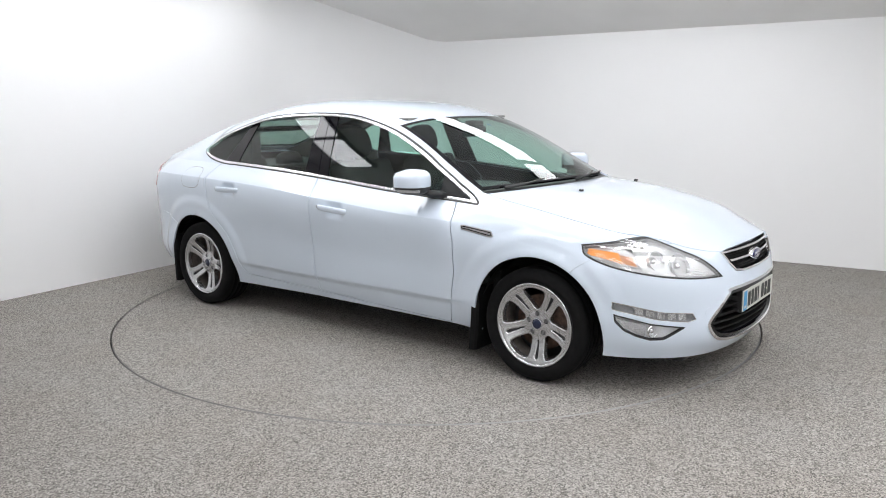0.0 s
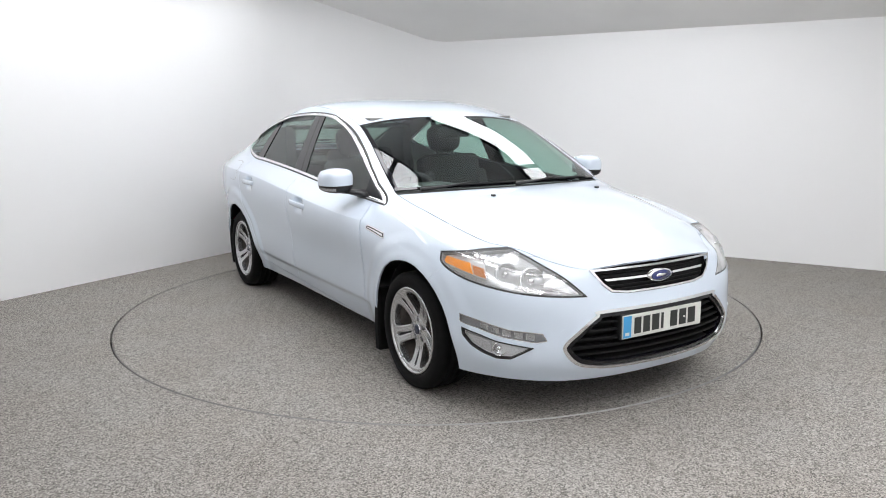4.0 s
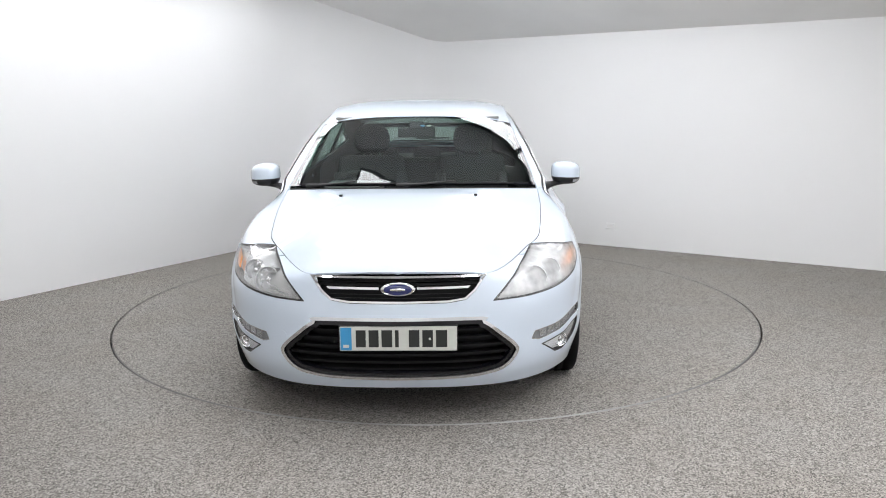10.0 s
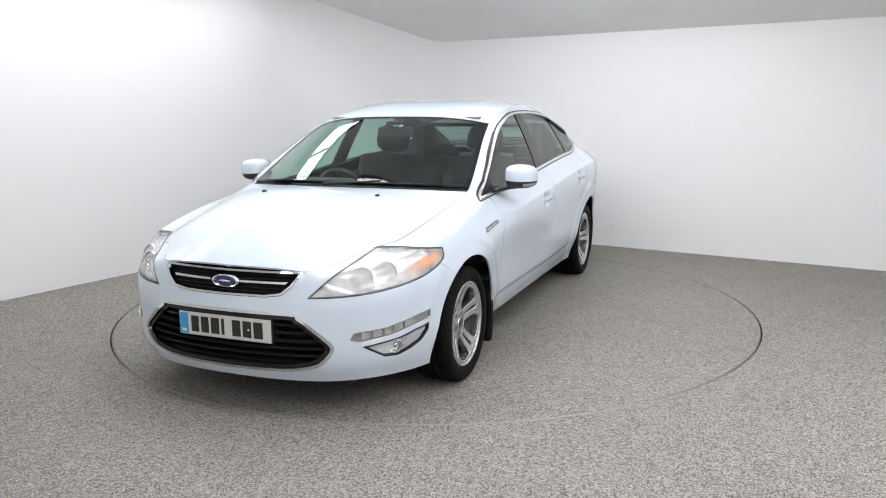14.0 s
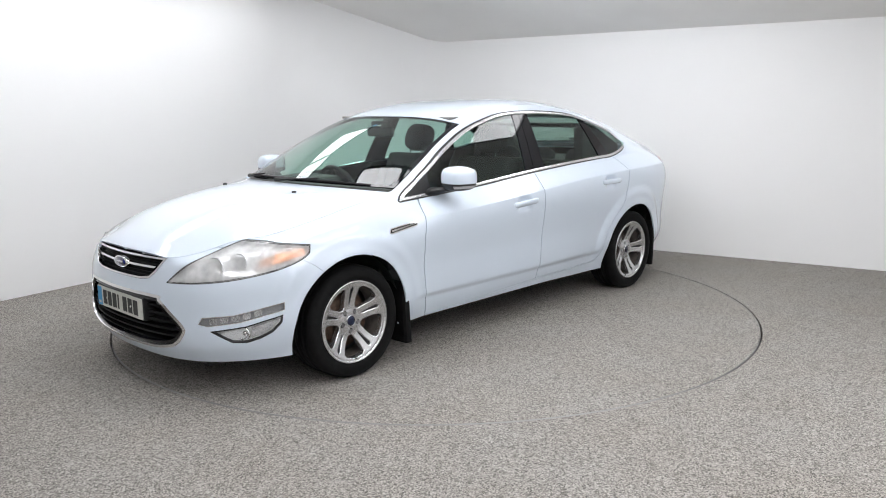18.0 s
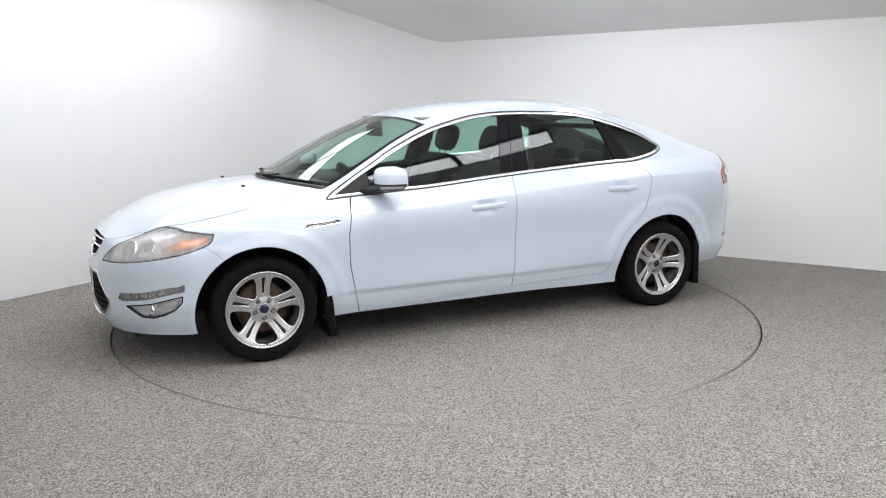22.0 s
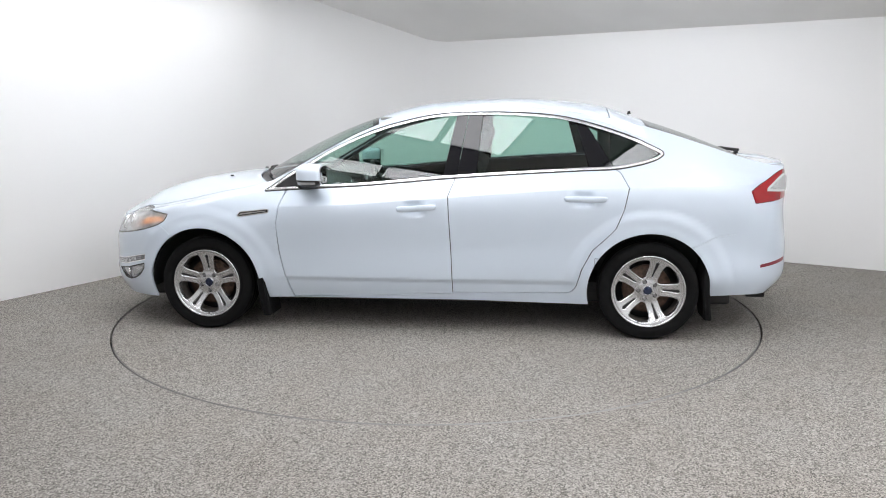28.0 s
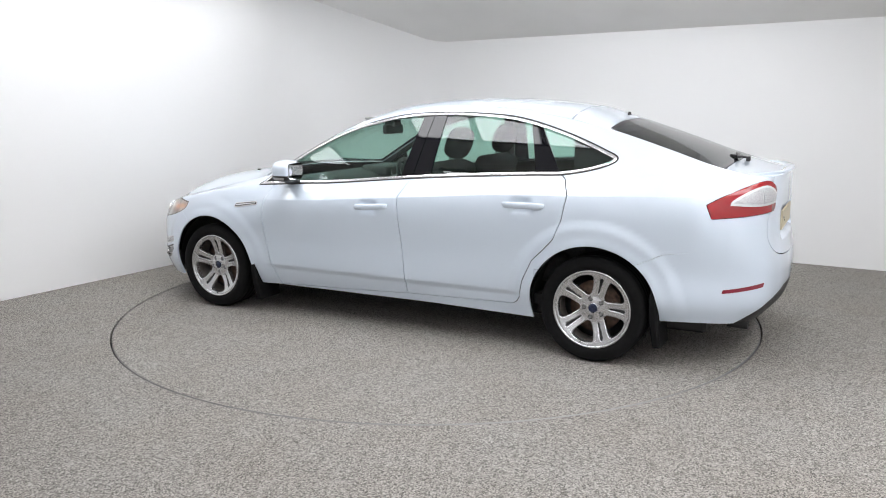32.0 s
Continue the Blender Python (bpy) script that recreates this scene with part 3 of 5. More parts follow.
# the bonnet's straight edge over the headlamps, seen from the front
TIP, BROW = level(.435, .597)[1:], level(.81, .776)[1:]
BROW_OUT = np.array([-(BROW - TIP)[1], (BROW - TIP)[0]]) / np.linalg.norm(BROW - TIP)
lamp_f = lambda p, uv: np.maximum(head_f(sz(p, uv)), (p[:, 1:] - TIP) @ BROW_OUT)
sz = lambda p, uv: np.stack([uv[:, 0], p[:, 2]], -1)
bumper_line = lambda p, uv: np.maximum(uv[:, 0] - np.interp(p[:, 2], [.2, .58, .66, .72], [1.38, 1.31, 1.22, 1.12]), p[:, 2] - 0.76)
rear_line = lambda p, uv: np.maximum(4.0 - uv[:, 0], p[:, 2] - np.interp(uv[:, 0], [4.4, 4.6, 4.72, 5.0, 5.3, 5.9], [.52, .60, .655, .69, .66, .60]))
boot_f = outline(rounded(((5.375, 1.2), (5.375, .90), (5.335, .80), (5.36, .70), (5.50, .625), (5.80, .605), (6.6, .605), (6.6, 1.2)), n=6, sharp=(0, 6, 7)))
boot_line = lambda p, uv: boot_f(np.stack([uv[:, 0], p[:, 2]], -1))
GAP = 0.0025
seam = lambda uv: np.interp(uv[:, 0], [4.72, 4.86], [.0014, .0])


def both_sides(make):
    for m in (1, -1):
        make(m)


def body():
    uv0, t0 = cells(0, END, 380, 0, 1, 126, (.4905, .4955, .4985, .5015, .5045, .5095))

    def cutting(*fields, base=None):
        uv, t = base or (uv0, t0)
        for f in fields:
            uv, t = clip(side, uv, t, f)
        return uv, t

    away = lambda f: (lambda p, uv: GAP - f(p, uv))
    arch = lambda p, uv: -arch_cut(p)
    window = lambda p, uv: win_f(xz(p))
    fdoor, rdoor = (lambda p, uv: fd_f(xz(p))), (lambda p, uv: rd_f(xz(p)))
    lamp, tlamp = lamp_f, (lambda p, uv: tail_f(sz(p, uv)))
    fender = lambda p, uv: np.maximum.reduce([uv[:, 0] - np.interp(p[:, 2], [.1, .222, .378, .533, .709, .861, .93, .975], [2.06, 2.06, 2.02, 1.99, 1.983, 2.008, 2.03, 1.90]), -bumper_line(p, uv)])
    # the flanks
    side_uv = cutting(arch, away(window), away(fdoor), away(rdoor), away(fender), away(bumper_line), lambda p, uv: seam(uv) - rear_line(p, uv), away(boot_line), away(tlamp), away(lamp))
    fender_uv = cutting(lambda p, uv: fender(p, uv) + GAP, arch, away(lamp), away(window))
    fd_uv = cutting(lambda p, uv: fdoor(p, uv) + GAP, away(window))
    rd_uv = cutting(lambda p, uv: rdoor(p, uv) + GAP, away(window), arch)
    out = {}

    def flank(m):
        shell("body_side", side, *side_uv, PAINT, car, m, inner=TRIM)
        shell("front_wing", side, *fender_uv, PAINT, car, m, inner=INNER)
        out["fd", m] = shell("front_door", side, *fd_uv, PAINT, car, m, inner=INNER)
        out["rd", m] = shell("rear_door", side, *rd_uv, PAINT, car, m, inner=INNER)
    both_sides(flank)
    # ends
    above = outline([(y, z if z < .7 else z + .05) for y, z in GRILLE])
    notch = [lambda p, uv: GAP - above(yz(p)), lambda p, uv: 0.004 - take_f(yz(p)), lambda p, uv: 0.002 - day_f(sz(p, uv)), lambda p, uv: 0.002 - fog_f(sz(p, uv))]
    fine = cells(0, 1.45, 150, 0, 1, 144)
    bump = cutting(bumper_line, arch, away(lamp), *notch, base=fine)
    shell("front_bumper", side, *bump, PAINT, car, inner=BLACK, both=True)
    valance = lambda p, uv: p[:, 2] - np.interp(uv[:, 0], [4.9, 5.2, 5.35, 5.6, END], [.15, .295, .37, .43, .435])
    rb = cutting(lambda p, uv: rear_line(p, uv) + seam(uv), arch, away(tlamp), lambda p, uv: 0.001 - refl_f(sz(p, uv)), away(boot_line), away(valance))
    shell("rear_bumper", side, *rb, PAINT, car, inner=BLACK, both=True)
    shell("rear_valance", side, *cutting(lambda p, uv: valance(p, uv) + 0.001, lambda p, uv: 5.1 - uv[:, 0]), BLACK, car, both=True, lift=-.006, label="black textured plastic valance under the rear bumper")
    gate = cutting(lambda p, uv: boot_line(p, uv) + GAP, away(tlamp))
    tailgate = shell("tailgate", side, *gate, PAINT, car, inner=INNER, both=True)

    # upper surfaces
    def upper(name, a0, a1, b0, na, nb, material, label="", **kw):
        uv, t = cells(a0, a1, na, b0, 1, nb)
        return shell(name, top, uv, t, material, kw.pop("parent", car), label=label, both=True, **kw)
    upper("bonnet", 0.0, 1.875, 0.006, 110, 40, PAINT, inner=BLACK)
    upper("cowl", 1.88, 1.925, 0.0, 4, 40, BLACK, "black plastic cowl at the foot of the windscreen", lift=-0.012)
    upper("roof", 2.650, 4.09, 0.006, 90, 40, PAINT, inner=mat("headliner", (0.12, 0.12, 0.118), 0.9))
    upper("gate_top", 4.097, 4.32, 0.006, 16, 40, PAINT, parent=tailgate)
    upper("boot_lid", 4.99, END, 0.006, 50, 40, PAINT, parent=tailgate)
    # screens: glass inside a black printed border
    for name, a0, a1, edge in (("windscreen", 1.93, 2.645, 0.028), ("rear_window", 4.325, 4.985, 0.035)):
        uv, t = cells(a0, a1, 60, 0.008, 1, 60)
        d = outline(((a0 + edge * .7, 0.04), (a1 - edge * .6, 0.04), (a1 - edge * .6, 2), (a0 + edge * .8, 2)))
        g = clip(top, uv, t, lambda p, w: d(w))
        f = clip(top, uv, t, lambda p, w: -d(w))
        screen = shell(name, top, *g, SCREEN if a0 < 3 else DARK_GLASS, car, thick=0.005, both=True, label="large clear tinted glass", inner=PASS)
        screen.visible_shadow = False
        shell("border", top, *f, PIANO, screen, thick=0.006, both=True, label="black printed border", inner=BLACK)
    return out, tailgate


# An even surface for the side windows: a lean that grows with height over a smooth belt line.
belt_a = np.linspace(1.85, 4.35, 120)
belt = side(belt_a, np.full(120, 4 / 6))
BELT_Y, BELT_Z = np.polyfit(belt[:, 0], belt[:, 1], 3), np.polyfit(belt[:, 0], belt[:, 2], 3)


def leaning(a, b):
    """The plane of the side windows; a: 2 m less the place along the car, b: 0 to 1 for heights of 0.8 to 1.6 m."""
    x, z = 2.0 - np.asarray(a, float), 0.8 + 0.8 * np.asarray(b, float)
    rise = z - np.polyval(BELT_Z, x)
    return np.stack([x, np.polyval(BELT_Y, x) - lean_of(x) * rise - .22 * np.abs(rise) * rise, z], -1)


def beaded(a, b):
    """The flank with a rounded bead along the outline of the windows."""
    p = side(a, b)
    d = win_f(p[:, [0, 2]])
    p[:, 1] += .005 * (1 - np.clip(np.abs(d + .0075) / .0075, 0, 1) ** 2)
    return p


def side_glass():
    fine = cells(1.8, 4.55, 560, 0.6, 1, 130)
    even = cells(.95, 3.6, 130, .12, .78, 60)
    inset = lambda k: (lambda p, uv: win_f(xz(p)) + k)
    span = lambda x0, x1, tilt=0.0, tilt0=0.0: (lambda p, uv: np.maximum(p[:, 0] - x1 - (p[:, 2] - 1.0) * tilt, x0 + (p[:, 2] - 1.0) * tilt0 - p[:, 0]))

    def cutting(*fields):
        uv, t = fine
        for f in fields:
            uv, t = clip(side, uv, t, f)
        return uv, t

    def sheet(*fields):
        uv, t = even
        for f in fields:
            uv, t = clip(leaning, uv, t, f)
        return uv, t
    trim = cutting(inset(0.001), lambda p, uv: -0.014 - win_f(xz(p)))
    seal = cutting(lambda p, uv: win_f(xz(p)) - 0.0075, lambda p, uv: -0.001 - win_f(xz(p)))
    glass_in = inset(0.014)
    panes = (("front_door_glass", sheet(glass_in, span(-.138, .75, 0, -.2)), GLASS), ("rear_door_glass", sheet(glass_in, span(-1.07, -.356, -.08, .30)), GLASS), ("quarter_glass", sheet(glass_in, span(-1.7, -1.248, .62)), GLASS))
    pillars = (("mirror_corner", sheet(glass_in, span(.753, 1.1)), BLACK), ("centre_pillar", sheet(glass_in, span(-.226, -.142, -.2, -.17)), PIANO), ("centre_pillar", sheet(glass_in, span(-.352, -.230, -.17, -.08)), PIANO),
               ("rear_pillar", sheet(glass_in, span(-1.243, -1.074, .30, .62)), PIANO))

    def make(m):
        shell("window_trim", beaded, *trim, SATIN, car, m, 0.012, 0.002, "bright chrome strip round the side windows")
        shell("window_seal", side, *seal, BLACK, car, m, 0.01, 0.001, "thin black rubber seal")
        for name, patch, material in panes:
            g = shell(name, leaning, *patch, material, car, m, 0.004, -0.006, "green-tinted side window", PASS)
            g.visible_shadow = False
        for name, patch, material in pillars:
            shell(name, leaning, *patch, material, car, m, 0.01, -0.002, "gloss black pillar cover")
    both_sides(make)


def spin(profile, n=64, axis_y=True):
    """Turns a profile of (radius, y) rows round the y axis."""
    verts, faces = [], []
    for r, y in profile:
        verts += [(r * math.cos(2 * math.pi * k / n), y, r * math.sin(2 * math.pi * k / n)) for k in range(n)]
    for i in range(len(profile) - 1):
        for k in range(n):
            j = (k + 1) % n
            faces.append((i * n + k, i * n + j, (i + 1) * n + j, (i + 1) * n + k))
    return verts, faces


spoke_base = catmull([.020, .05, .07, .10, .14, .18, .205, .213], [.060, .058, .055, .058, .069, .085, .0955, .097])
window_half = catmull([.060, .078, .084, .10, .12, .145, .165, .18, .19, .196, .199, .2015, .214], [-.02, -.003, .010, .0225, .0345, .0485, .0575, .0625, .0625, .057, .042, -.003, -.02])
slot_half = catmull([.078, .086, .092, .12, .165, .184, .191, .199], [-.01, -.001, .0022, .0045, .0078, .0072, -.001, -.01])


def spoke_face(a, r):
    """One fifth of the wheel's face; a: radians from the arm's middle line, r: the radius. Along the arm, outwards, across the arm."""
    a, r = np.asarray(a, float), np.asarray(r, float)
    gap = np.maximum(r * np.sin(np.abs(radians(36) - np.abs(a))) - window_half(r)[:, 0], 0)
    slot = np.maximum(np.abs(r * np.sin(a)) - slot_half(r)[:, 0], 0)
    d = spoke_base(r)[:, 0] - .003 + .7 * np.minimum(np.minimum(gap, slot), .0045)
    return np.stack([r * np.cos(a), d, r * np.sin(a)], -1)


def spoke_patch():
    """The fifth's outline: cut by the windows, the slot in the arm and the holes for the nuts."""
    uv, tris = cells(-radians(36), radians(36), 64, .022, .2125, 56)
    for f in (lambda p, w: window_half(w[:, 1])[:, 0] - w[:, 1] * np.sin(np.abs(radians(36) - np.abs(w[:, 0]))),
              lambda p, w: slot_half(w[:, 1])[:, 0] - np.abs(p[:, 2]),
              lambda p, w: .0135 - np.hypot(p[:, 0] - .056 * math.cos(radians(36)), np.abs(p[:, 2]) - .056 * math.sin(radians(36)))):
        uv, tris = clip(spoke_face, uv, tris, f)
    return uv, tris


def wheel_parts(m):
    """One wheel under an Empty on the hub's axis; m: 1 on the left, -1 on the right."""
    hub = new("wheel")
    tagged(hub, "silver five-arm alloy wheel with a black tyre")
    y = lambda v: v * m
    tyre = [(.226, -.10), (.255, -.112), (.285, -.112), (.300, -.10), (.306, -.085), (.308, -.045), (.301, -.043), (.301, -.036), (.308, -.034), (.3085, -.004), (.301, -.003), (.301, .004), (.3085, .005), (.308, .035), (.301, .037), (.301, .044), (.308, .046),
            (.306, .085), (.299, .101), (.288, .109), (.279, .1115), (.262, .1125), (.248, .112), (.240, .107), (.234, .099), (.226, .092), (.222, .05), (.222, -.09), (.226, -.10)]
    v, f = spin([(r, y(w)) for r, w in tyre], 72)
    link("tyre", v, f, RUBBER, hub, "black rubber tyre")
    rim = [(.224, -.09), (.224, .086), (.229, .097), (.2275, .1035), (.221, .105), (.2155, .1005), (.2122, .0965), (.2112, .085), (.2112, .07)]
    v, f = spin([(r, y(w)) for r, w in rim], 72)
    link("rim", v, f, ALLOY, hub, "silver alloy rim")
    # the barrel is darker and browner than the rim's face
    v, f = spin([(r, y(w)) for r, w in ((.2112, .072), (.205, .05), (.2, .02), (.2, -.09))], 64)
    link("barrel", v, f, RIM_DARK, hub, "dark grey-brown inside of the rim")
    v, f = spin([(.001, y(.0)), (.075, y(.0)), (.15, y(.012)), (.152, y(-.012)), (.06, y(-.02)), (.001, y(-.02))], 40)
    link("brake_disc", v, f, STEEL, hub, "rust-tinged steel brake disc")
    v, f = spin([(.001, y(-.03)), (.197, y(-.03)), (.197, y(-.04)), (.001, y(-.04))], 32)
    link("back_plate", v, f, BLACK, hub)
    v, f = spin([(.0262, y(.050)), (.0262, y(.0655)), (.0285, y(.0665)), (.031, y(.064)), (.0315, y(.050))], 32)
    link("hub_boss", v, f, ALLOY, hub)
    v, f = spin([(.001, y(.0685)), (.018, y(.068)), (.0255, y(.0665)), (.027, y(.060))], 32)
    link("centre_cap", v, f, mat("cap_blue", (0.015, 0.025, 0.07), 0.15, 0.4, coat=0.6), hub, "dark blue centre cap")
    uv, tris = spoke_patch()
    for k in range(5):
        turn = radians(90 + 72 * k)
        p = spoke_face(uv[:, 0], uv[:, 1])
        at = lambda q: np.stack([-m * (q[:, 0] * math.cos(turn) - q[:, 2] * math.sin(turn)), m * q[:, 1], q[:, 0] * math.sin(turn) + q[:, 2] * math.cos(turn)], -1)
        e = np.concatenate([tris[:, [0, 1]], tris[:, [1, 2]], tris[:, [2, 0]]])
        _, first, count = np.unique(np.sort(e, 1), axis=0, return_index=True, return_counts=True)
        edge = e[first[count == 1]]
        edge = edge[~(np.abs(uv[edge, 0]) > radians(35.99)).all(1)]
        n = len(p)
        low = p - np.array([0, .034, 0])
        walls = np.stack([edge[:, 0] + n, edge[:, 1] + n, edge[:, 1] + 2 * n, edge[:, 0] + 2 * n], -1)
        arm = link("spoke", np.concatenate([at(p), at(p), at(low)]).tolist(), tris.tolist() + walls.tolist(), ALLOY, hub)
        # black sheet under the slot stands in for the shade inside it
        rr = np.linspace(.087, .1905, 8)
        ww = slot_half(rr)[:, 0] + .002
        dd = spoke_base(rr)[:, 0] - .016
        verts = np.concatenate([np.stack([rr, dd, -ww], -1), np.stack([rr, dd, ww], -1)])
        link("slot", at(verts).tolist(), [(i, i + 1, i + 9, i + 8) for i in range(7)], BLACK, arm, "black slot")
        b = radians(90 + 36 + 72 * k)
        # black plug paints the shade at the bottom of the nut's hole
        bm = bmesh.new()
        bmesh.ops.create_cone(bm, cap_ends=True, segments=20, radius1=.0145, radius2=.0145, depth=.02, matrix=Matrix.Translation((.056 * math.cos(b) * -m, y(.022), .056 * math.sin(b))) @ Matrix.Rotation(radians(90), 4, "X"))
        part("nut_recess", bm, BLACK, hub, "black plug for the shade in the nut hole")
        bm = bmesh.new()
        bmesh.ops.create_cone(bm, cap_ends=True, segments=6, radius1=.0098, radius2=.0085, depth=.028, matrix=Matrix.Translation((.056 * math.cos(b) * -m, y(.045), .056 * math.sin(b))) @ Matrix.Rotation(radians(90), 4, "X"))
        part("wheel_nut", bm, NUT, hub, "steel wheel nut")
    bm = bmesh.new()
    bmesh.ops.create_cone(bm, cap_ends=True, segments=8, radius1=.004, radius2=.003, depth=.03, matrix=Matrix.Translation((0, y(.085), -.203)) @ Matrix.Rotation(radians(80), 4, "X"))
    part("valve", bm, BLACK, hub)
    return hub


def wheels():
    for m, front, rear in ((1, 0, -17), (-1, -33, -20)):
        first = wheel_parts(m)
        first.parent = car
        first.matrix_basis = Matrix.Translation((ARCH_X, .787 * m, .308)) @ Matrix.Rotation(radians(front * m), 4, "Y")
        w = copy_thing(first, Matrix.Translation((-ARCH_X, .795 * m, .308)) @ Matrix.Rotation(radians(rear * m), 4, "Y"))
        w.parent = car


def underside():
    for x, z, r in ARCHES:
        for m in (1, -1):
            verts, faces, n = [], [], 24
            prof = ((r + .004, .84), (r + .02, .78), (r + .02, .56))
            for q, yy in prof:
                verts += [(x + q * math.cos(radians(-6 + 192 * k / n)), yy * m, z + q * math.sin(radians(-6 + 192 * k / n))) for k in range(n + 1)]
            for i in range(2):
                faces += [(i * (n + 1) + k, i * (n + 1) + k + 1, (i + 1) * (n + 1) + k + 1, (i + 1) * (n + 1) + k) for k in range(n)]
            o = 2 * (n + 1)
            verts.append((x, .56 * m, z))
            faces += [(o + k, o + k + 1, len(verts) - 1) for k in range(n)]
            link("arch_liner", verts, faces, BLACK, car, "black plastic wheel arch liner")
    part("floor_pan", box(-2.0, 2.12, -.56, .56, .15, .27, .02), BLACK, car, "dark underbody")
    part("floor_pan", box(-.98, .98, -.69, .69, .17, .27, .02), BLACK, car, "dark underbody")


panels, tailgate = body()
side_glass()
wheels()
underside()



# ---- details of the car ----
AMBER = mat("amber_plastic", (0.95, 0.33, 0.03), 0.3, coat=0.6)
SILVER = mat("lamp_silver", (0.78, 0.79, 0.80), 0.25, 0.35)
DULL = mat("dull_silver", (0.26, 0.26, 0.27), 0.4, 0.3)
FACET = mat("reflector_silver", (0.85, 0.86, 0.87), 0.12, 0.8)
LAMPBODY = mat("lamp_body", (0.78, 0.79, 0.80), 0.3, 0.2)
LAMPDARK = mat("lamp_recess", (0.55, 0.555, 0.56), 0.25, 0.5)
SHROUD = mat("lamp_shroud", (0.80, 0.81, 0.82), 0.16, 0.7, vary=(30, 0.15))
RED = mat("red_lens", (0.31, 0.002, 0.007), 0.15, coat=0.4)
CLEAR = mat("frosted_lens", (0.52, 0.52, 0.53), 0.2, 0.3, vary=(170, 0.4), coat=0.6)
FABRIC = mat("seat_fabric", (0.035, 0.035, 0.037), 0.9, vary=(60, 0.3), bump=(500, 0.3))
CABIN = mat("cabin_lining", (0.06, 0.062, 0.062), 0.9, bump=(200, 0.1))
PLATE = mat("plate_white", (0.62, 0.63, 0.58), 0.4, vary=(20, 0.05))
INK = mat("plate_ink", (0.02, 0.022, 0.02), 0.5)
BLUE = mat("plate_blue", (0.05, 0.32, 0.62), 0.4)
OVAL = mat("badge_blue", (0.012, 0.02, 0.12), 0.1, coat=1.0)
MIRROR = mat("mirror_glass", (0.75, 0.77, 0.78), 0.02, 1.0)
YELLOW = mat("plate_beige", (0.62, 0.54, 0.38), 0.45)


def on_side(a, z):
    """The flank's point and normal at a metres along the plan and height z."""
    bs = np.linspace(0, 1, 400)
    p = side(np.full(400, a), bs)
    i = int(np.argmin(np.abs(p[:, 2] - z)))
    uv = np.array([[a, bs[i]]])
    return Vector(p[i]), Vector(normals_of(side, uv, False)[0])


def a_of(x, y=0.9):
    """Metres along the plan at which it passes nearest to (x, y)."""
    s = np.linspace(0, END, 3000)
    return float(s[np.argmin(((plan_at(s) - (x, y)) ** 2).sum(1))])


def patch(a0, a1, z0, z1, fields, n=70, surf=side):
    """A fine piece of the flank between two places and heights, cut by the fields of (place, uv)."""
    bs = np.linspace(0, 1, 200)
    lo, hi = 1.0, 0.0
    for a in np.linspace(a0, a1, 7):
        z = side(np.full(200, a), bs)[:, 2]
        lo, hi = min(lo, bs[np.argmin(np.abs(z - z0))]), max(hi, bs[np.argmin(np.abs(z - z1))])
    uv, t = cells(a0, a1, n, max(0, lo - .02), min(1, hi + .02), n)
    for f in fields:
        uv, t = clip(side, uv, t, f)
    return uv, t


def poly_sz(points):
    f = outline(points)
    return lambda p, uv: f(sz(p, uv))


def poly_xz(points):
    f = outline(points)
    return lambda p, uv: f(xz(p))


def mirrored(v, m):
    return Vector((v[0], v[1] * m, v[2]))


def bowl(name, centre, axis, r, depth, material, parent, label="", n=28, dome=0.0):
    """A round dish that opens along axis, with a thick lip; dome: a bulb or lens in its middle."""
    rows = [(r * 1.06, -depth * .3), (r * 1.06, 0.004), (r, 0.004)] + [(r * math.cos(radians(k)), -depth * math.sin(radians(k))) for k in (15, 30, 45, 60, 75)] + [(r * .02, -depth)]
    q = Vector(axis).normalized().to_track_quat("Y", "Z").to_matrix().to_4x4()
    v, f = spin(rows, n)
    m = Matrix.Translation(centre) @ q
    ob = link(name, [m @ Vector(x) for x in v], f, material, parent, label)
    if dome:
        v, f = spin([(dome, -depth * .9), (dome, -depth * .45), (dome * .85, -depth * .2), (dome * .5, -depth * .06), (dome * .02, 0)], 20)
        link("bulb_cover", [m @ Vector(x) for x in v], f, CHROME, ob)
    return ob


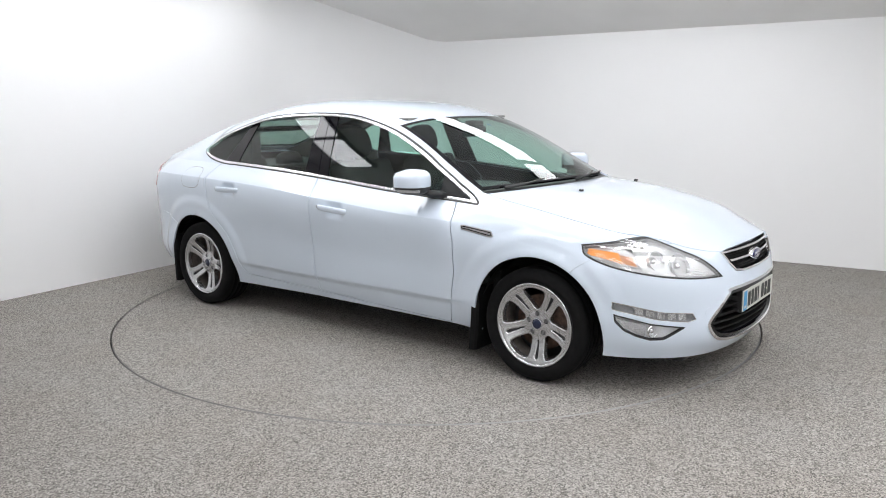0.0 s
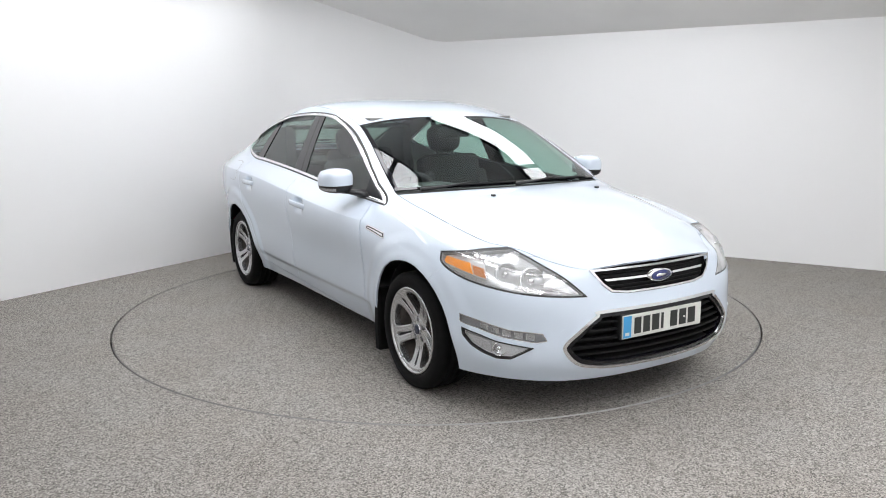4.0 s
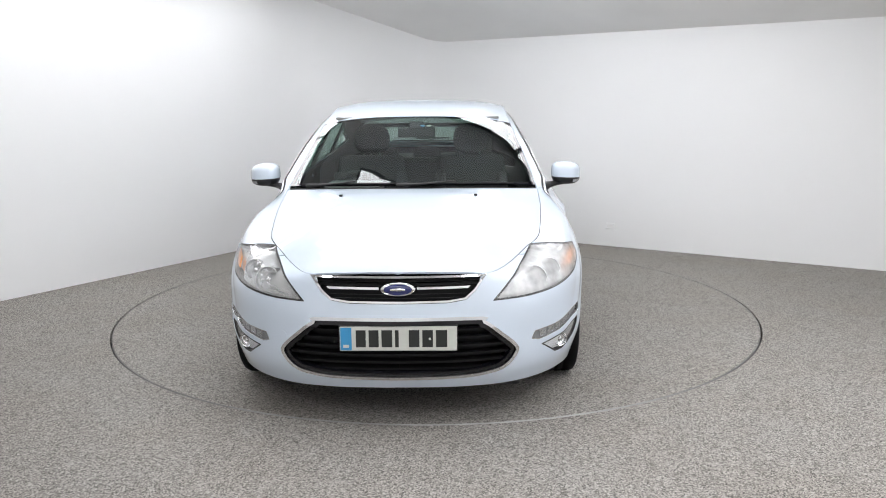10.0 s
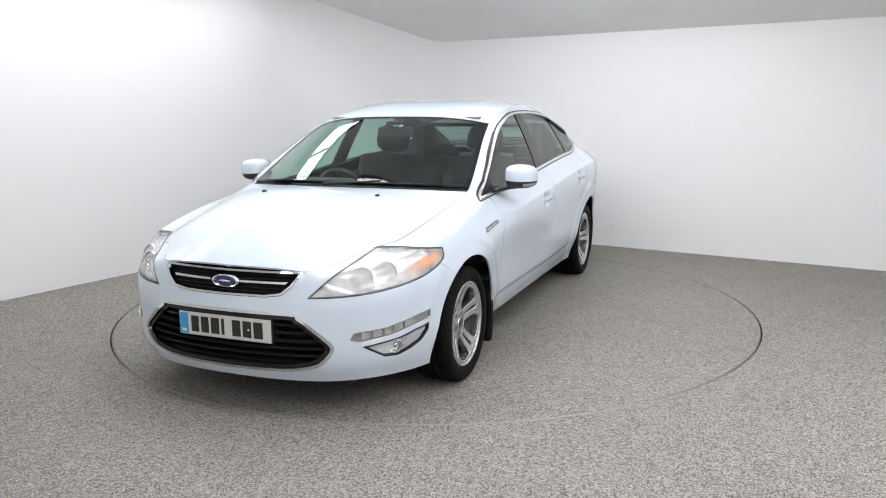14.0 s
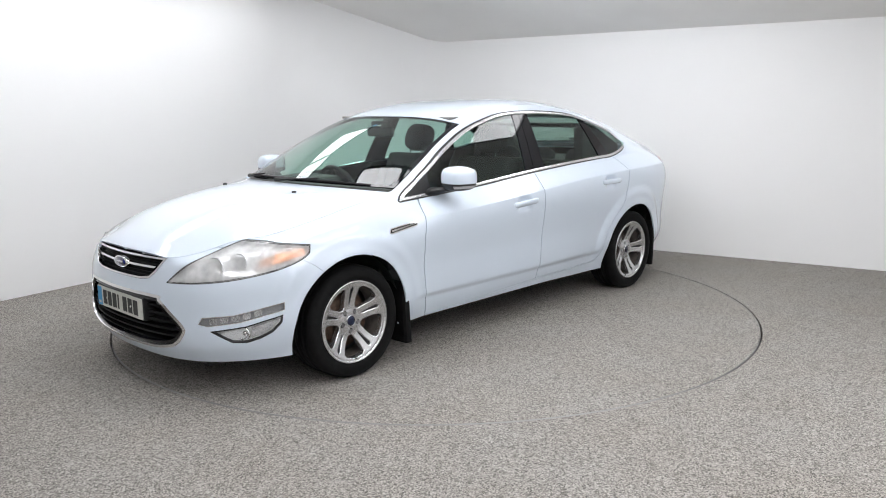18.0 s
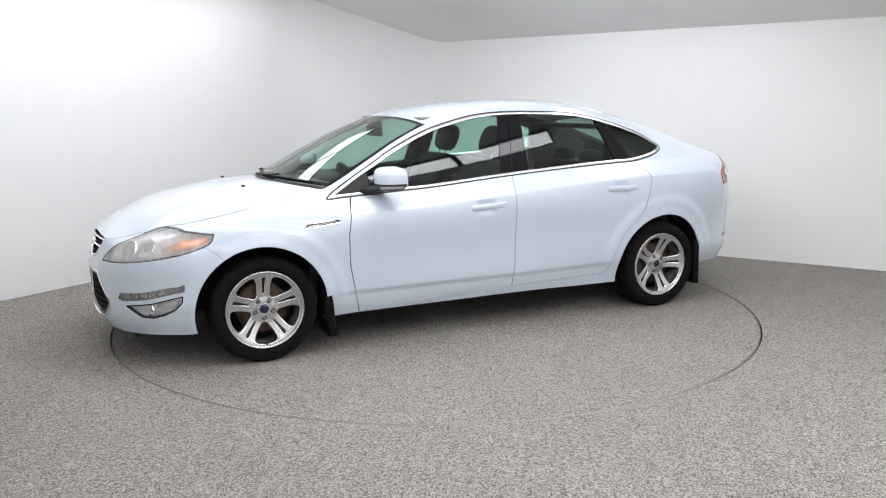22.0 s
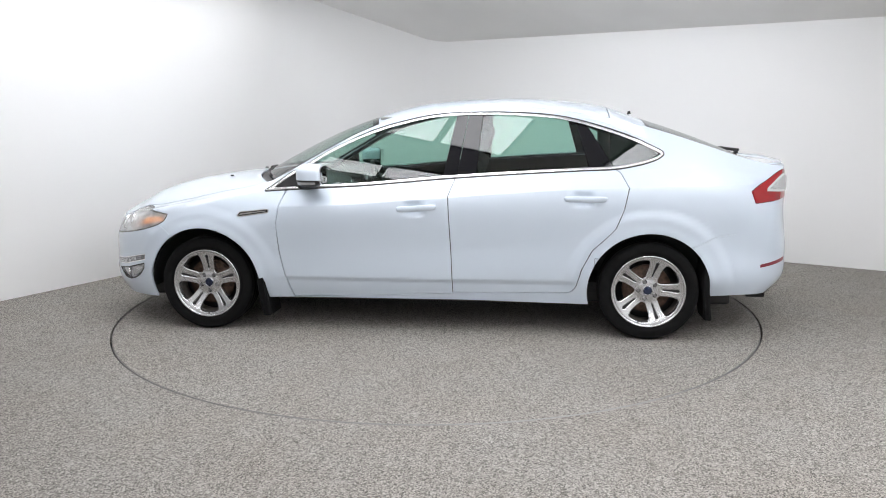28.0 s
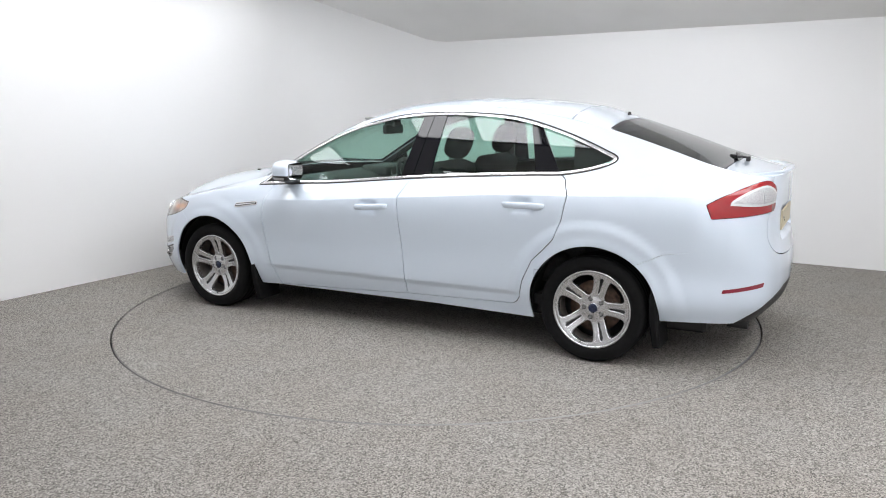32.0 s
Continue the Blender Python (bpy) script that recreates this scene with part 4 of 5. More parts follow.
def headlamps():
    inside = lambda k: (lambda p, uv: lamp_f(p, uv) + k)
    whole = patch(.40, 1.26, .58, .80, [inside(.001)], 110)
    back = patch(.36, 1.30, .56, .83, [inside(-.03)], 90)
    ring = patch(.40, 1.26, .58, .80, [inside(-.002), lambda p, uv: -.006 - lamp_f(p, uv)], 130)
    wall = patch(.40, 1.26, .58, .80, [inside(.004), lambda p, uv: -.008 - lamp_f(p, uv)], 130)
    amber = patch(.93, 1.2, .66, .78, [inside(.014), poly_sz(((1.0, .684), (1.19, .722), (1.185, .75), (1.03, .735)))], 70)
    amber2 = patch(.86, 1.02, .64, .76, [inside(.014), poly_sz(((.93, .672), (.995, .684), (1.02, .728), (.95, .718)))], 50)
    fins = [patch(.46, .66, .59, .72, [inside(.014), poly_sz(((.49 + .035 * k, .607 + .012 * k), (.66, .622 + .016 * k), (.66, .627 + .016 * k), (.495 + .035 * k, .612 + .012 * k)))], 60) for k in range(3)]
    teeth = [patch(.84, 1.2, .72, .80, [inside(.010), lambda p, uv, k=k: np.abs(uv[:, 0] - .90 - .036 * k) - .011, lambda p, uv: .757 - p[:, 2]], 70) for k in range(7)]
    ribs = patch(.80, 1.2, .74, .80, [inside(.012), poly_sz(((.84, .768), (1.19, .76), (1.05, .776), (.90, .784)))], 70)
    fin = patch(.46, .78, .59, .72, [inside(.012), poly_sz(((.50, .610), (.66, .618), (.80, .644), (.80, .650), (.66, .626), (.51, .617)))], 70)
    bowls = ((.825, .702, .050, .05), (.690, .676, .058, .045))
    rings = lambda p, uv: np.maximum.reduce([r * 1.04 - np.hypot(uv[:, 0] - a, (p[:, 2] - z) * 1.15) for a, z, r, d in bowls])
    shroud = patch(.40, 1.0, .58, .80, [inside(.012), rings, lambda p, uv: uv[:, 0] - .93 - (p[:, 2] - .70) * .5], 110)
    cell = patch(.86, 1.2, .64, .78, [inside(.012), poly_sz(((.925, .668), (1.18, .712), (1.20, .765), (1.0, .768), (.945, .735)))], 80)
    for m in (1, -1):
        lamp = shell("headlight", side, *back, LAMPDARK, car, m, 0.006, -0.042, "large swept-back clear headlight with amber indicator")
        shell("bezel", side, *ring, BLACK, lamp, m, 0.012, -0.001, "thin black bezel")
        shell("housing", side, *wall, LAMPDARK, lamp, m, 0.044, -0.004, "silver housing wall")
        lens = shell("lens", side, *whole, HAZY if m > 0 else MISTED, lamp, m, 0.0025, -0.001, "weathered, slightly clouded lens" if m > 0 else "clear plastic lens", PASS)
        lens.visible_shadow = False
        shell("indicator", side, *amber, AMBER, lamp, m, 0.008, -0.010, "amber indicator reflector")
        shell("indicator", side, *amber2, mat("amber_dull", (0.55, 0.22, 0.08), 0.3, coat=0.4) if "amber_dull" not in bpy.data.materials else bpy.data.materials["amber_dull"], lamp, m, 0.008, -0.024, "duller amber indicator bowl")
        shell("lamp_rib", side, *ribs, SILVER, lamp, m, 0.006, -0.02, "silver ribbed strip")
        shell("lamp_fin", side, *fin, LAMPDARK, lamp, m, 0.003, -0.012, "smoked trim fin")
        for piece in fins:
            shell("lamp_fin", side, *piece, CHROME, lamp, m, 0.003, -0.011, "thin chrome fin")
        for piece in teeth:
            if len(piece[1]):
                shell("lamp_tooth", side, *piece, CHROME, lamp, m, 0.006, -0.012, "small chrome tooth")
        shell("shroud", side, *shroud, SHROUD, lamp, m, 0.02, -0.016, "bright shroud round the reflectors")
        shell("indicator_cell", side, *cell, SILVER, lamp, m, 0.006, -0.026, "silver indicator chamber")
        for a, z, r, d in bowls:
            p, n = on_side(a, z)
            bowl("reflector", mirrored(p - n * .022, m), mirrored((n + Vector((1.2, 0, .1))).normalized(), m), r, d, FACET, lamp, "round silver reflector", n=14, dome=r * .34).data.polygons.foreach_set("use_smooth", [False] * 112)


def daylamps():
    for m in (1, -1):
        back = patch(.60, 1.07, .37, .51, [poly_sz(DAYLAMP)], 90)
        day = shell("running_light", side, *back, DULL, car, m, 0.006, -0.014, "slim clear daytime running light strip")
        lens = shell("lens", side, *back, LENS, day, m, 0.002, -0.003, "clear plastic lens", PASS)
        lens.visible_shadow = False
        for k in range(5):
            c = .70 + .055 * k
            f = outline(DAYLAMP)
            seg = patch(.60, 1.07, .37, .51, [lambda p, uv: f(sz(p, uv)) + .006, lambda p, uv, c=c: np.abs(uv[:, 0] - c) - .020], 90)
            shell("led_cell", side, *seg, FACET, day, m, 0.008, -0.005)
        f = outline(DAYLAMP)
        shell("surround", side, *patch(.58, 1.09, .37, .52, [lambda p, uv: f(sz(p, uv)) - .003, lambda p, uv: -.002 - f(sz(p, uv))], 120), CHROME, day, m, 0.01, -0.001, "thin chrome surround")
        g = outline(FOGLAMP)
        fog = shell("fog_light", side, *patch(.66, 1.06, .29, .46, [lambda p, uv: g(sz(p, uv))], 80), LAMPBODY, car, m, 0.006, -0.02, "clear fog light in the bumper corner")
        shell("bezel", side, *patch(.66, 1.07, .29, .46, [lambda p, uv: g(sz(p, uv)) - .002, lambda p, uv: -.005 - g(sz(p, uv))], 130), BLACK, fog, m, 0.02, -0.002, "black bezel")
        lens = shell("lens", side, *patch(.66, 1.06, .29, .46, [lambda p, uv: g(sz(p, uv)) + .004], 80), LENS, fog, m, 0.002, -0.006, "clear fog light lens", PASS)
        lens.visible_shadow = False
        p, n = on_side(.845, .35)
        bowl("reflector", mirrored(p - n * .010, m), mirrored((n + Vector((1.5, 0, 0))).normalized(), m), .032, .02, CHROME, fog, "round chrome reflector", dome=.014)
        shell("flute", side, *patch(.66, 1.06, .29, .45, [lambda p, uv: g(sz(p, uv)) + .014, lambda p, uv: .885 - uv[:, 0]], 60), CLEAR, fog, m, 0.004, -0.012, "fluted reflector")


def grilles():
    gp = lambda k: (lambda p, uv: gril_f(yz(p)) + k)
    tp = lambda k: (lambda p, uv: take_f(yz(p)) + k)
    up = shell("upper_grille", side, *patch(0, .5, .57, .73, [gp(-.012)], 60), GRILLE_BLACK, car, thick=.01, lift=-.035, both=True, label="black upper grille with chrome bars")
    shell("chrome_frame", side, *patch(0, .5, .57, .73, [gp(0), lambda p, uv: -.009 - gril_f(yz(p))], 140), CHROME, up, thick=.02, lift=.003, both=True, label="chrome frame")
    shell("chrome_bar", side, *patch(0, .5, .64, .69, [gp(.03), lambda p, uv: np.abs(p[:, 2] - .662) - .0055, lambda p, uv: .085 - p[:, 1]], 100), CHROME, up, 1, .016, -.008, "polished chrome bar")
    shell("chrome_bar", side, *patch(0, .5, .64, .69, [gp(.03), lambda p, uv: np.abs(p[:, 2] - .662) - .0055, lambda p, uv: .085 - p[:, 1]], 100), CHROME, up, -1, .016, -.008, "polished chrome bar")
    for z in (.615, .632, .680, .697):
        shell("slat", side, *patch(0, .5, .58, .72, [gp(.006), lambda p, uv, z=z: np.abs(p[:, 2] - z) - .003], 90), GRILLE_BLACK, up, thick=.02, lift=-.02, both=True)
    low = shell("lower_grille", side, *patch(0, .66, .22, .55, [tp(-.012)], 60), GRILLE_BLACK, car, thick=.01, lift=-.075, both=True, label="wide black lower grille")
    shell("chrome_frame", side, *patch(0, .66, .22, .55, [tp(-.004), lambda p, uv: -.011 - take_f(yz(p))], 170), CHROME, low, thick=.03, lift=.003, both=True, label="thin chrome frame")
    shell("inner_frame", side, *patch(0, .66, .22, .55, [tp(.0125), lambda p, uv: -.030 - take_f(yz(p))], 150), PIANO, low, thick=.05, lift=-.006, both=True, label="gloss black inner frame")
    for z in (.285, .322, .359, .396, .433, .470):
        shell("slat", side, *patch(0, .66, .24, .53, [tp(.02), lambda p, uv, z=z: np.abs(p[:, 2] - z) - .0055], 110), GRILLE_BLACK, low, thick=.04, lift=-.022, both=True, label="black slat")
    # number plate on its holder
    plate = part("number_plate", box(2.3030, 2.3110, -.26, .26, .383, .494, .003), PLATE, car, "off-white number plate with dark bars")
    part("blue_band", box(2.3112, 2.3122, -.256, -.207, .387, .490), BLUE, plate, "blue band")
    part("band_mark", box(2.3122, 2.3128, -.245, -.219, .398, .412), PLATE, plate)
    x = -.188
    for k, w in enumerate((.044, .044, .047, .016, .047, .047, .05)):
        part("mark", box(2.3112, 2.3122, x, x + w, .400, .478), INK, plate, "dark bar")
        x += w + (.045 if k == 3 else .013)
    for yy in (-.14, .14):
        bm = bmesh.new()
        bmesh.ops.create_cone(bm, cap_ends=True, segments=10, radius1=.006, radius2=.005, depth=.004, matrix=Matrix.Translation((2.3135, yy, .438)) @ Matrix.Rotation(radians(90), 4, "Y"))
        part("plate_screw", bm, PLATE, plate)
    part("plate_holder", box(2.245, 2.3030, -.265, .265, .378, .499, .004), BLACK, car, "black plate holder")
    # oval badge
    for name, r, x0, x1, material, label in (("badge", 1.0, 2.262, 2.286, CHROME, "oval chrome badge with a blue field"), ("badge_field", .84, 2.28, 2.2875, OVAL, "dark blue oval field"), ("badge_mark", .45, 2.2875, 2.2883, CHROME, "plain silver mark")):
        rows, n = [], 40
        verts = [(2.27, 0, .655)]
        for xx, k in ((x0, 1.0), (x1 - .004, 1.0), (x1, .93), (x1, .02)):
            verts += [(xx, .078 * r * k * math.cos(2 * math.pi * i / n), .655 + .031 * r * k * (.5 if name == "badge_mark" else 1) * math.sin(2 * math.pi * i / n)) for i in range(n)]
        faces = [(1 + j * n + i, 1 + j * n + (i + 1) % n, 1 + (j + 1) * n + (i + 1) % n, 1 + (j + 1) * n + i) for j in range(3) for i in range(n)]
        ob = link(name, verts, faces, material, car if name == "badge" else top_badge, label)
        if name == "badge":
            top_badge = ob
    # round towing-eye cover
    eye = lambda p, uv: np.hypot(uv[:, 0] - .545, p[:, 2] - .43)
    shell("towing_cover", side, *patch(.50, .59, .39, .47, [lambda p, uv: eye(p, uv) - .024], 60), PAINT, car, -1, .004, .0012, "round cover in the bumper")


def tail():
    ins = lambda k: (lambda p, uv: tail_f(sz(p, uv)) + k)
    whole = patch(4.88, 5.50, .83, 1.06, [ins(.001)], 100)
    clear = poly_sz(rounded(((5.055, .922), (5.075, .948), (5.16, .985), (5.25, 1.010), (5.32, 1.012), (5.40, .990), (5.436, .968), (5.432, .918), (5.25, .910)), n=5, sharp=(0, 6, 7)))
    rim = patch(5.0, 5.47, .88, 1.03, [clear], 90)
    inner = patch(5.0, 5.47, .88, 1.03, [lambda p, uv: clear(p, uv) + .012, lambda p, uv: .005 - np.abs(uv[:, 0] - 5.275)], 90)
    for m in (1, -1):
        lamp = shell("tail_light", side, *whole, RED, car, m, 0.010, 0.004, "red wrap-round tail light with a clear centre", INNER)
        shell("lens_rim", side, *rim, SILVER, lamp, m, 0.006, 0.009, "silver rim of the clear lens")
        shell("clear_lens", side, *inner, CLEAR, lamp, m, 0.006, 0.013, "clear patterned reversing lens")
        shell("reflector", side, *patch(4.98, 5.36, .41, .53, [poly_sz(REFLECTOR)], 70), mat("reflector_red", (0.22, 0.012, 0.03), 0.3, coat=0.5) if "reflector_red" not in bpy.data.materials else bpy.data.materials["reflector_red"], car, m, 0.012, 0.001, "dark red rear reflector")
        v, f = spin([(.03, -.06), (.032, .05), (.026, .05), (.024, -.06)], 20)
        q = Matrix.Translation((-2.17, .50 * m, .225)) @ Matrix.Rotation(radians(90), 4, "Z")
        link("exhaust_pipe", [q @ Vector(w) for w in v], f, BLACK, car, "black exhaust pipe end")
    plate = part("number_plate", box(-2.342, -2.330, -.26, .26, .735, .845, .003), YELLOW, tailgate, "beige rear number plate, plain side")
    part("plate_screw", box(-2.345, -2.341, .19, .2, .795, .805), INK, plate)
    part("plate_screw", box(-2.345, -2.341, .14, .15, .775, .785), INK, plate)
    p, n = on_side(5.47, .71)
    for k in range(5):
        part("trim_badge", box(p.x - .003, p.x + .006, p.y - .03 - k * .017, p.y - .018 - k * .017, p.z - .008, p.z + .008, .001), CHROME, tailgate, "small chrome letters as plain bars")
    # spoiler lip
    verts, faces = [], []
    ys = np.linspace(-.56, .56, 41)
    for yy in ys:
        x = -2.335 + .16 * abs(yy / .56) ** 3
        verts += [(x + .10, yy, 1.05), (x + .02, yy, 1.072), (x - .02, yy, 1.079), (x - .03, yy, 1.071), (x - .01, yy, 1.04)]
    for i in range(40):
        for j in range(5):
            faces.append((i * 5 + j, i * 5 + (j + 1) % 5, i * 5 + 5 + (j + 1) % 5, i * 5 + 5 + j))
    faces += [tuple(range(5)), tuple(range(200, 205))]
    link("boot_spoiler", verts, faces, PAINT, tailgate)
    # rear wiper
    bm = box(-.012, .012, -.02, .02, 0, .03, .006)
    base = part("rear_wiper", bm, BLACK, car, "black rear wiper lying on the glass")
    base.matrix_basis = pose(-2.11, .02, 1.105, 0, 0, 0)
    m = Matrix.Translation((0, .0, .03)) @ Matrix.Rotation(radians(-14), 4, "X") @ Matrix.Rotation(radians(0), 4, "Z")
    part("wiper_arm", box(.0, .11, -.012, .012, .015, .028, .004, m=Matrix.Rotation(radians(-8), 4, "Y")), BLACK, base)
    part("wiper_blade", box(.05, .066, -.16, .17, .028, .045, .004, m=Matrix.Rotation(radians(10), 4, "Z")), BLACK, base)
    # roof aerial
    bm = bmesh.new()
    bmesh.ops.create_cone(bm, cap_ends=True, segments=12, radius1=.014, radius2=.008, depth=.022, matrix=Matrix.Translation((-1.372, 0, 1.392)))
    part("aerial_stub", bm, BLACK, car, "short black aerial stub")


def swept(name, rows, material, parent, label="", n=12):
    """A smooth body through rows of (centre, half width across, half height); rows lie along a path."""
    verts, faces = [], []
    for c, sideways, upward in rows:
        c, sideways, upward = Vector(c), Vector(sideways), Vector(upward)
        verts += [c + sideways * math.cos(2 * math.pi * k / n) + upward * math.sin(2 * math.pi * k / n) for k in range(n)]
    for i in range(len(rows) - 1):
        faces += [(i * n + k, i * n + (k + 1) % n, i * n + n + (k + 1) % n, i * n + n + k) for k in range(n)]
    faces += [tuple(range(n))[::-1], tuple(range((len(rows) - 1) * n, len(rows) * n))]
    return link(name, verts, faces, material, parent, label)


def handles():
    for m in (1, -1):
        for (hx, hz), tilt, door in ((HANDLES[0], -.076, "fd"), (HANDLES[1], .0, "rd")):
            rows = []
            for k in range(13):
                t = -1 + k / 6
                x = hx + t * .134
                z = hz + t * .134 * tilt
                p, _ = on_side(a_of(x), hz + .06)
                lift = .004 + .020 * (1 - t ** 6)
                rows.append(((x, (p.y + lift) * m, z), (0, .009 * m, .001), (0, .001 * m, .0185 * (1 - .35 * t ** 8))))
            h = swept("door_handle", rows, PAINT, panels[door, m], "white body-coloured pull handle")
            if door == "fd":
                bm = bmesh.new()
                p, _ = on_side(a_of(hx - .105), hz + .06)
                bmesh.ops.create_cone(bm, cap_ends=True, segments=12, radius1=.007, radius2=.007, depth=.004, matrix=Matrix.Translation((hx - .1, (p.y + .021) * m, hz + .008)) @ Matrix.Rotation(radians(90), 4, "X"))
                part("lock", bm, SILVER, h, "round lock barrel")
        # chrome-framed vent in the front wing
        out = ((1.186, .763), (1.170, .788), (.987, .808), (.969, .802), (.977, .784), (1.167, .757))
        f = outline(out)
        a0, a1 = a_of(1.2), a_of(.95)
        vent = shell("wing_vent", side, *patch(a0, a1, .74, .83, [lambda p, uv: f(xz(p))], 80), CHROME, car, m, .006, .004, "chrome wing vent with a black slot")
        shell("slot", side, *patch(a0, a1, .74, .83, [lambda p, uv: f(xz(p)) + .0055], 110), PIANO, vent, m, .003, .0052, "black slot")
        shell("blade", side, *patch(a0, a1, .74, .83, [lambda p, uv: f(xz(p)) + .0105], 130), CHROME, vent, m, .003, .0062, "chrome blade")


def mirrors():
    for m in (1, -1):
        mir = new("door_mirror")
        mir.parent = car
        tagged(mir, "white door mirror on a black arm")
        c = Vector((.665, .955 * m, 1.03))
        verts, faces, nu, nv = [], [], 28, 18
        for i in range(nv + 1):
            ph = -math.pi / 2 + math.pi * i / nv
            for j in range(nu):
                th = 2 * math.pi * j / nu
                sp = lambda v, e: math.copysign(abs(v) ** e, v)
                x, yy, z = sp(math.cos(ph), .55) * sp(math.cos(th), .75), sp(math.cos(ph), .55) * sp(math.sin(th), .6), sp(math.sin(ph), .62)
                x = x * (.098 if x > 0 else .072)
                taper = 1 - .12 * max(0, yy) - .10 * max(0, -yy) * max(0, z)
                verts.append(c + Vector((x - .025 * max(0, yy) ** 2, yy * .092 * m, z * .073 * taper - .004 * yy)))
        for i in range(nv):
            for j in range(nu):
                jj = (j + 1) % nu
                faces.append((i * nu + j, i * nu + jj, i * nu + nu + jj, i * nu + nu + j))
        cap, low = [f for f in faces if sum(verts[k].z for k in f) / 4 > 1.004], [f for f in faces if sum(verts[k].z for k in f) / 4 <= 1.004]
        link("mirror_cap", verts, cap, PAINT, mir, "white mirror cap")
        link("mirror_base", [c + (v - c) * .985 for v in verts], low, BLACK, mir, "black lower housing")
        lamp = [(i * nu + j, i * nu + j + 1, i * nu + nu + j + 1, i * nu + nu + j) for i in (5, 6) for j in range(1, 8)]
        used = sorted({k for f in lamp for k in f})
        link("mirror_indicator", [c + (verts[k] - c) * 1.006 for k in used], [tuple(used.index(k) for k in f) for f in lamp], CLEAR, mir, "clear side indicator")
        rows = [((.74, .815 * m, .948), (.075, 0, 0), (0, 0, .030)), ((.715, .85 * m, .958), (.060, 0, 0), (0, 0, .020)), ((.69, .89 * m, .965), (.055, 0, 0), (0, 0, .015)), ((.672, .95 * m, .970), (.05, 0, 0), (0, 0, .012))]
        swept("mirror_arm", rows, BLACK, mir, "black mirror arm")
        gl = [Vector((.5905, (.955 + .074 * ca) * m, 1.034 + .055 * sa)) for ca, sa in ((-1, -.8), (-.8, -1), (.7, -1), (1, -.7), (1, .5), (.8, .9), (-.8, 1), (-1, .8))]
        bm = bmesh.new()
        a, b = [bm.verts.new(v) for v in gl], [bm.verts.new(v + Vector((.006, 0, 0))) for v in gl]
        bm.faces.new(a), bm.faces.new(b)
        for i in range(8):
            bm.faces.new((a[i], a[(i + 1) % 8], b[(i + 1) % 8], b[i]))
        bmesh.ops.recalc_face_normals(bm, faces=bm.faces)
        part("mirror_glass", bm, MIRROR, mir, "silvered mirror glass")


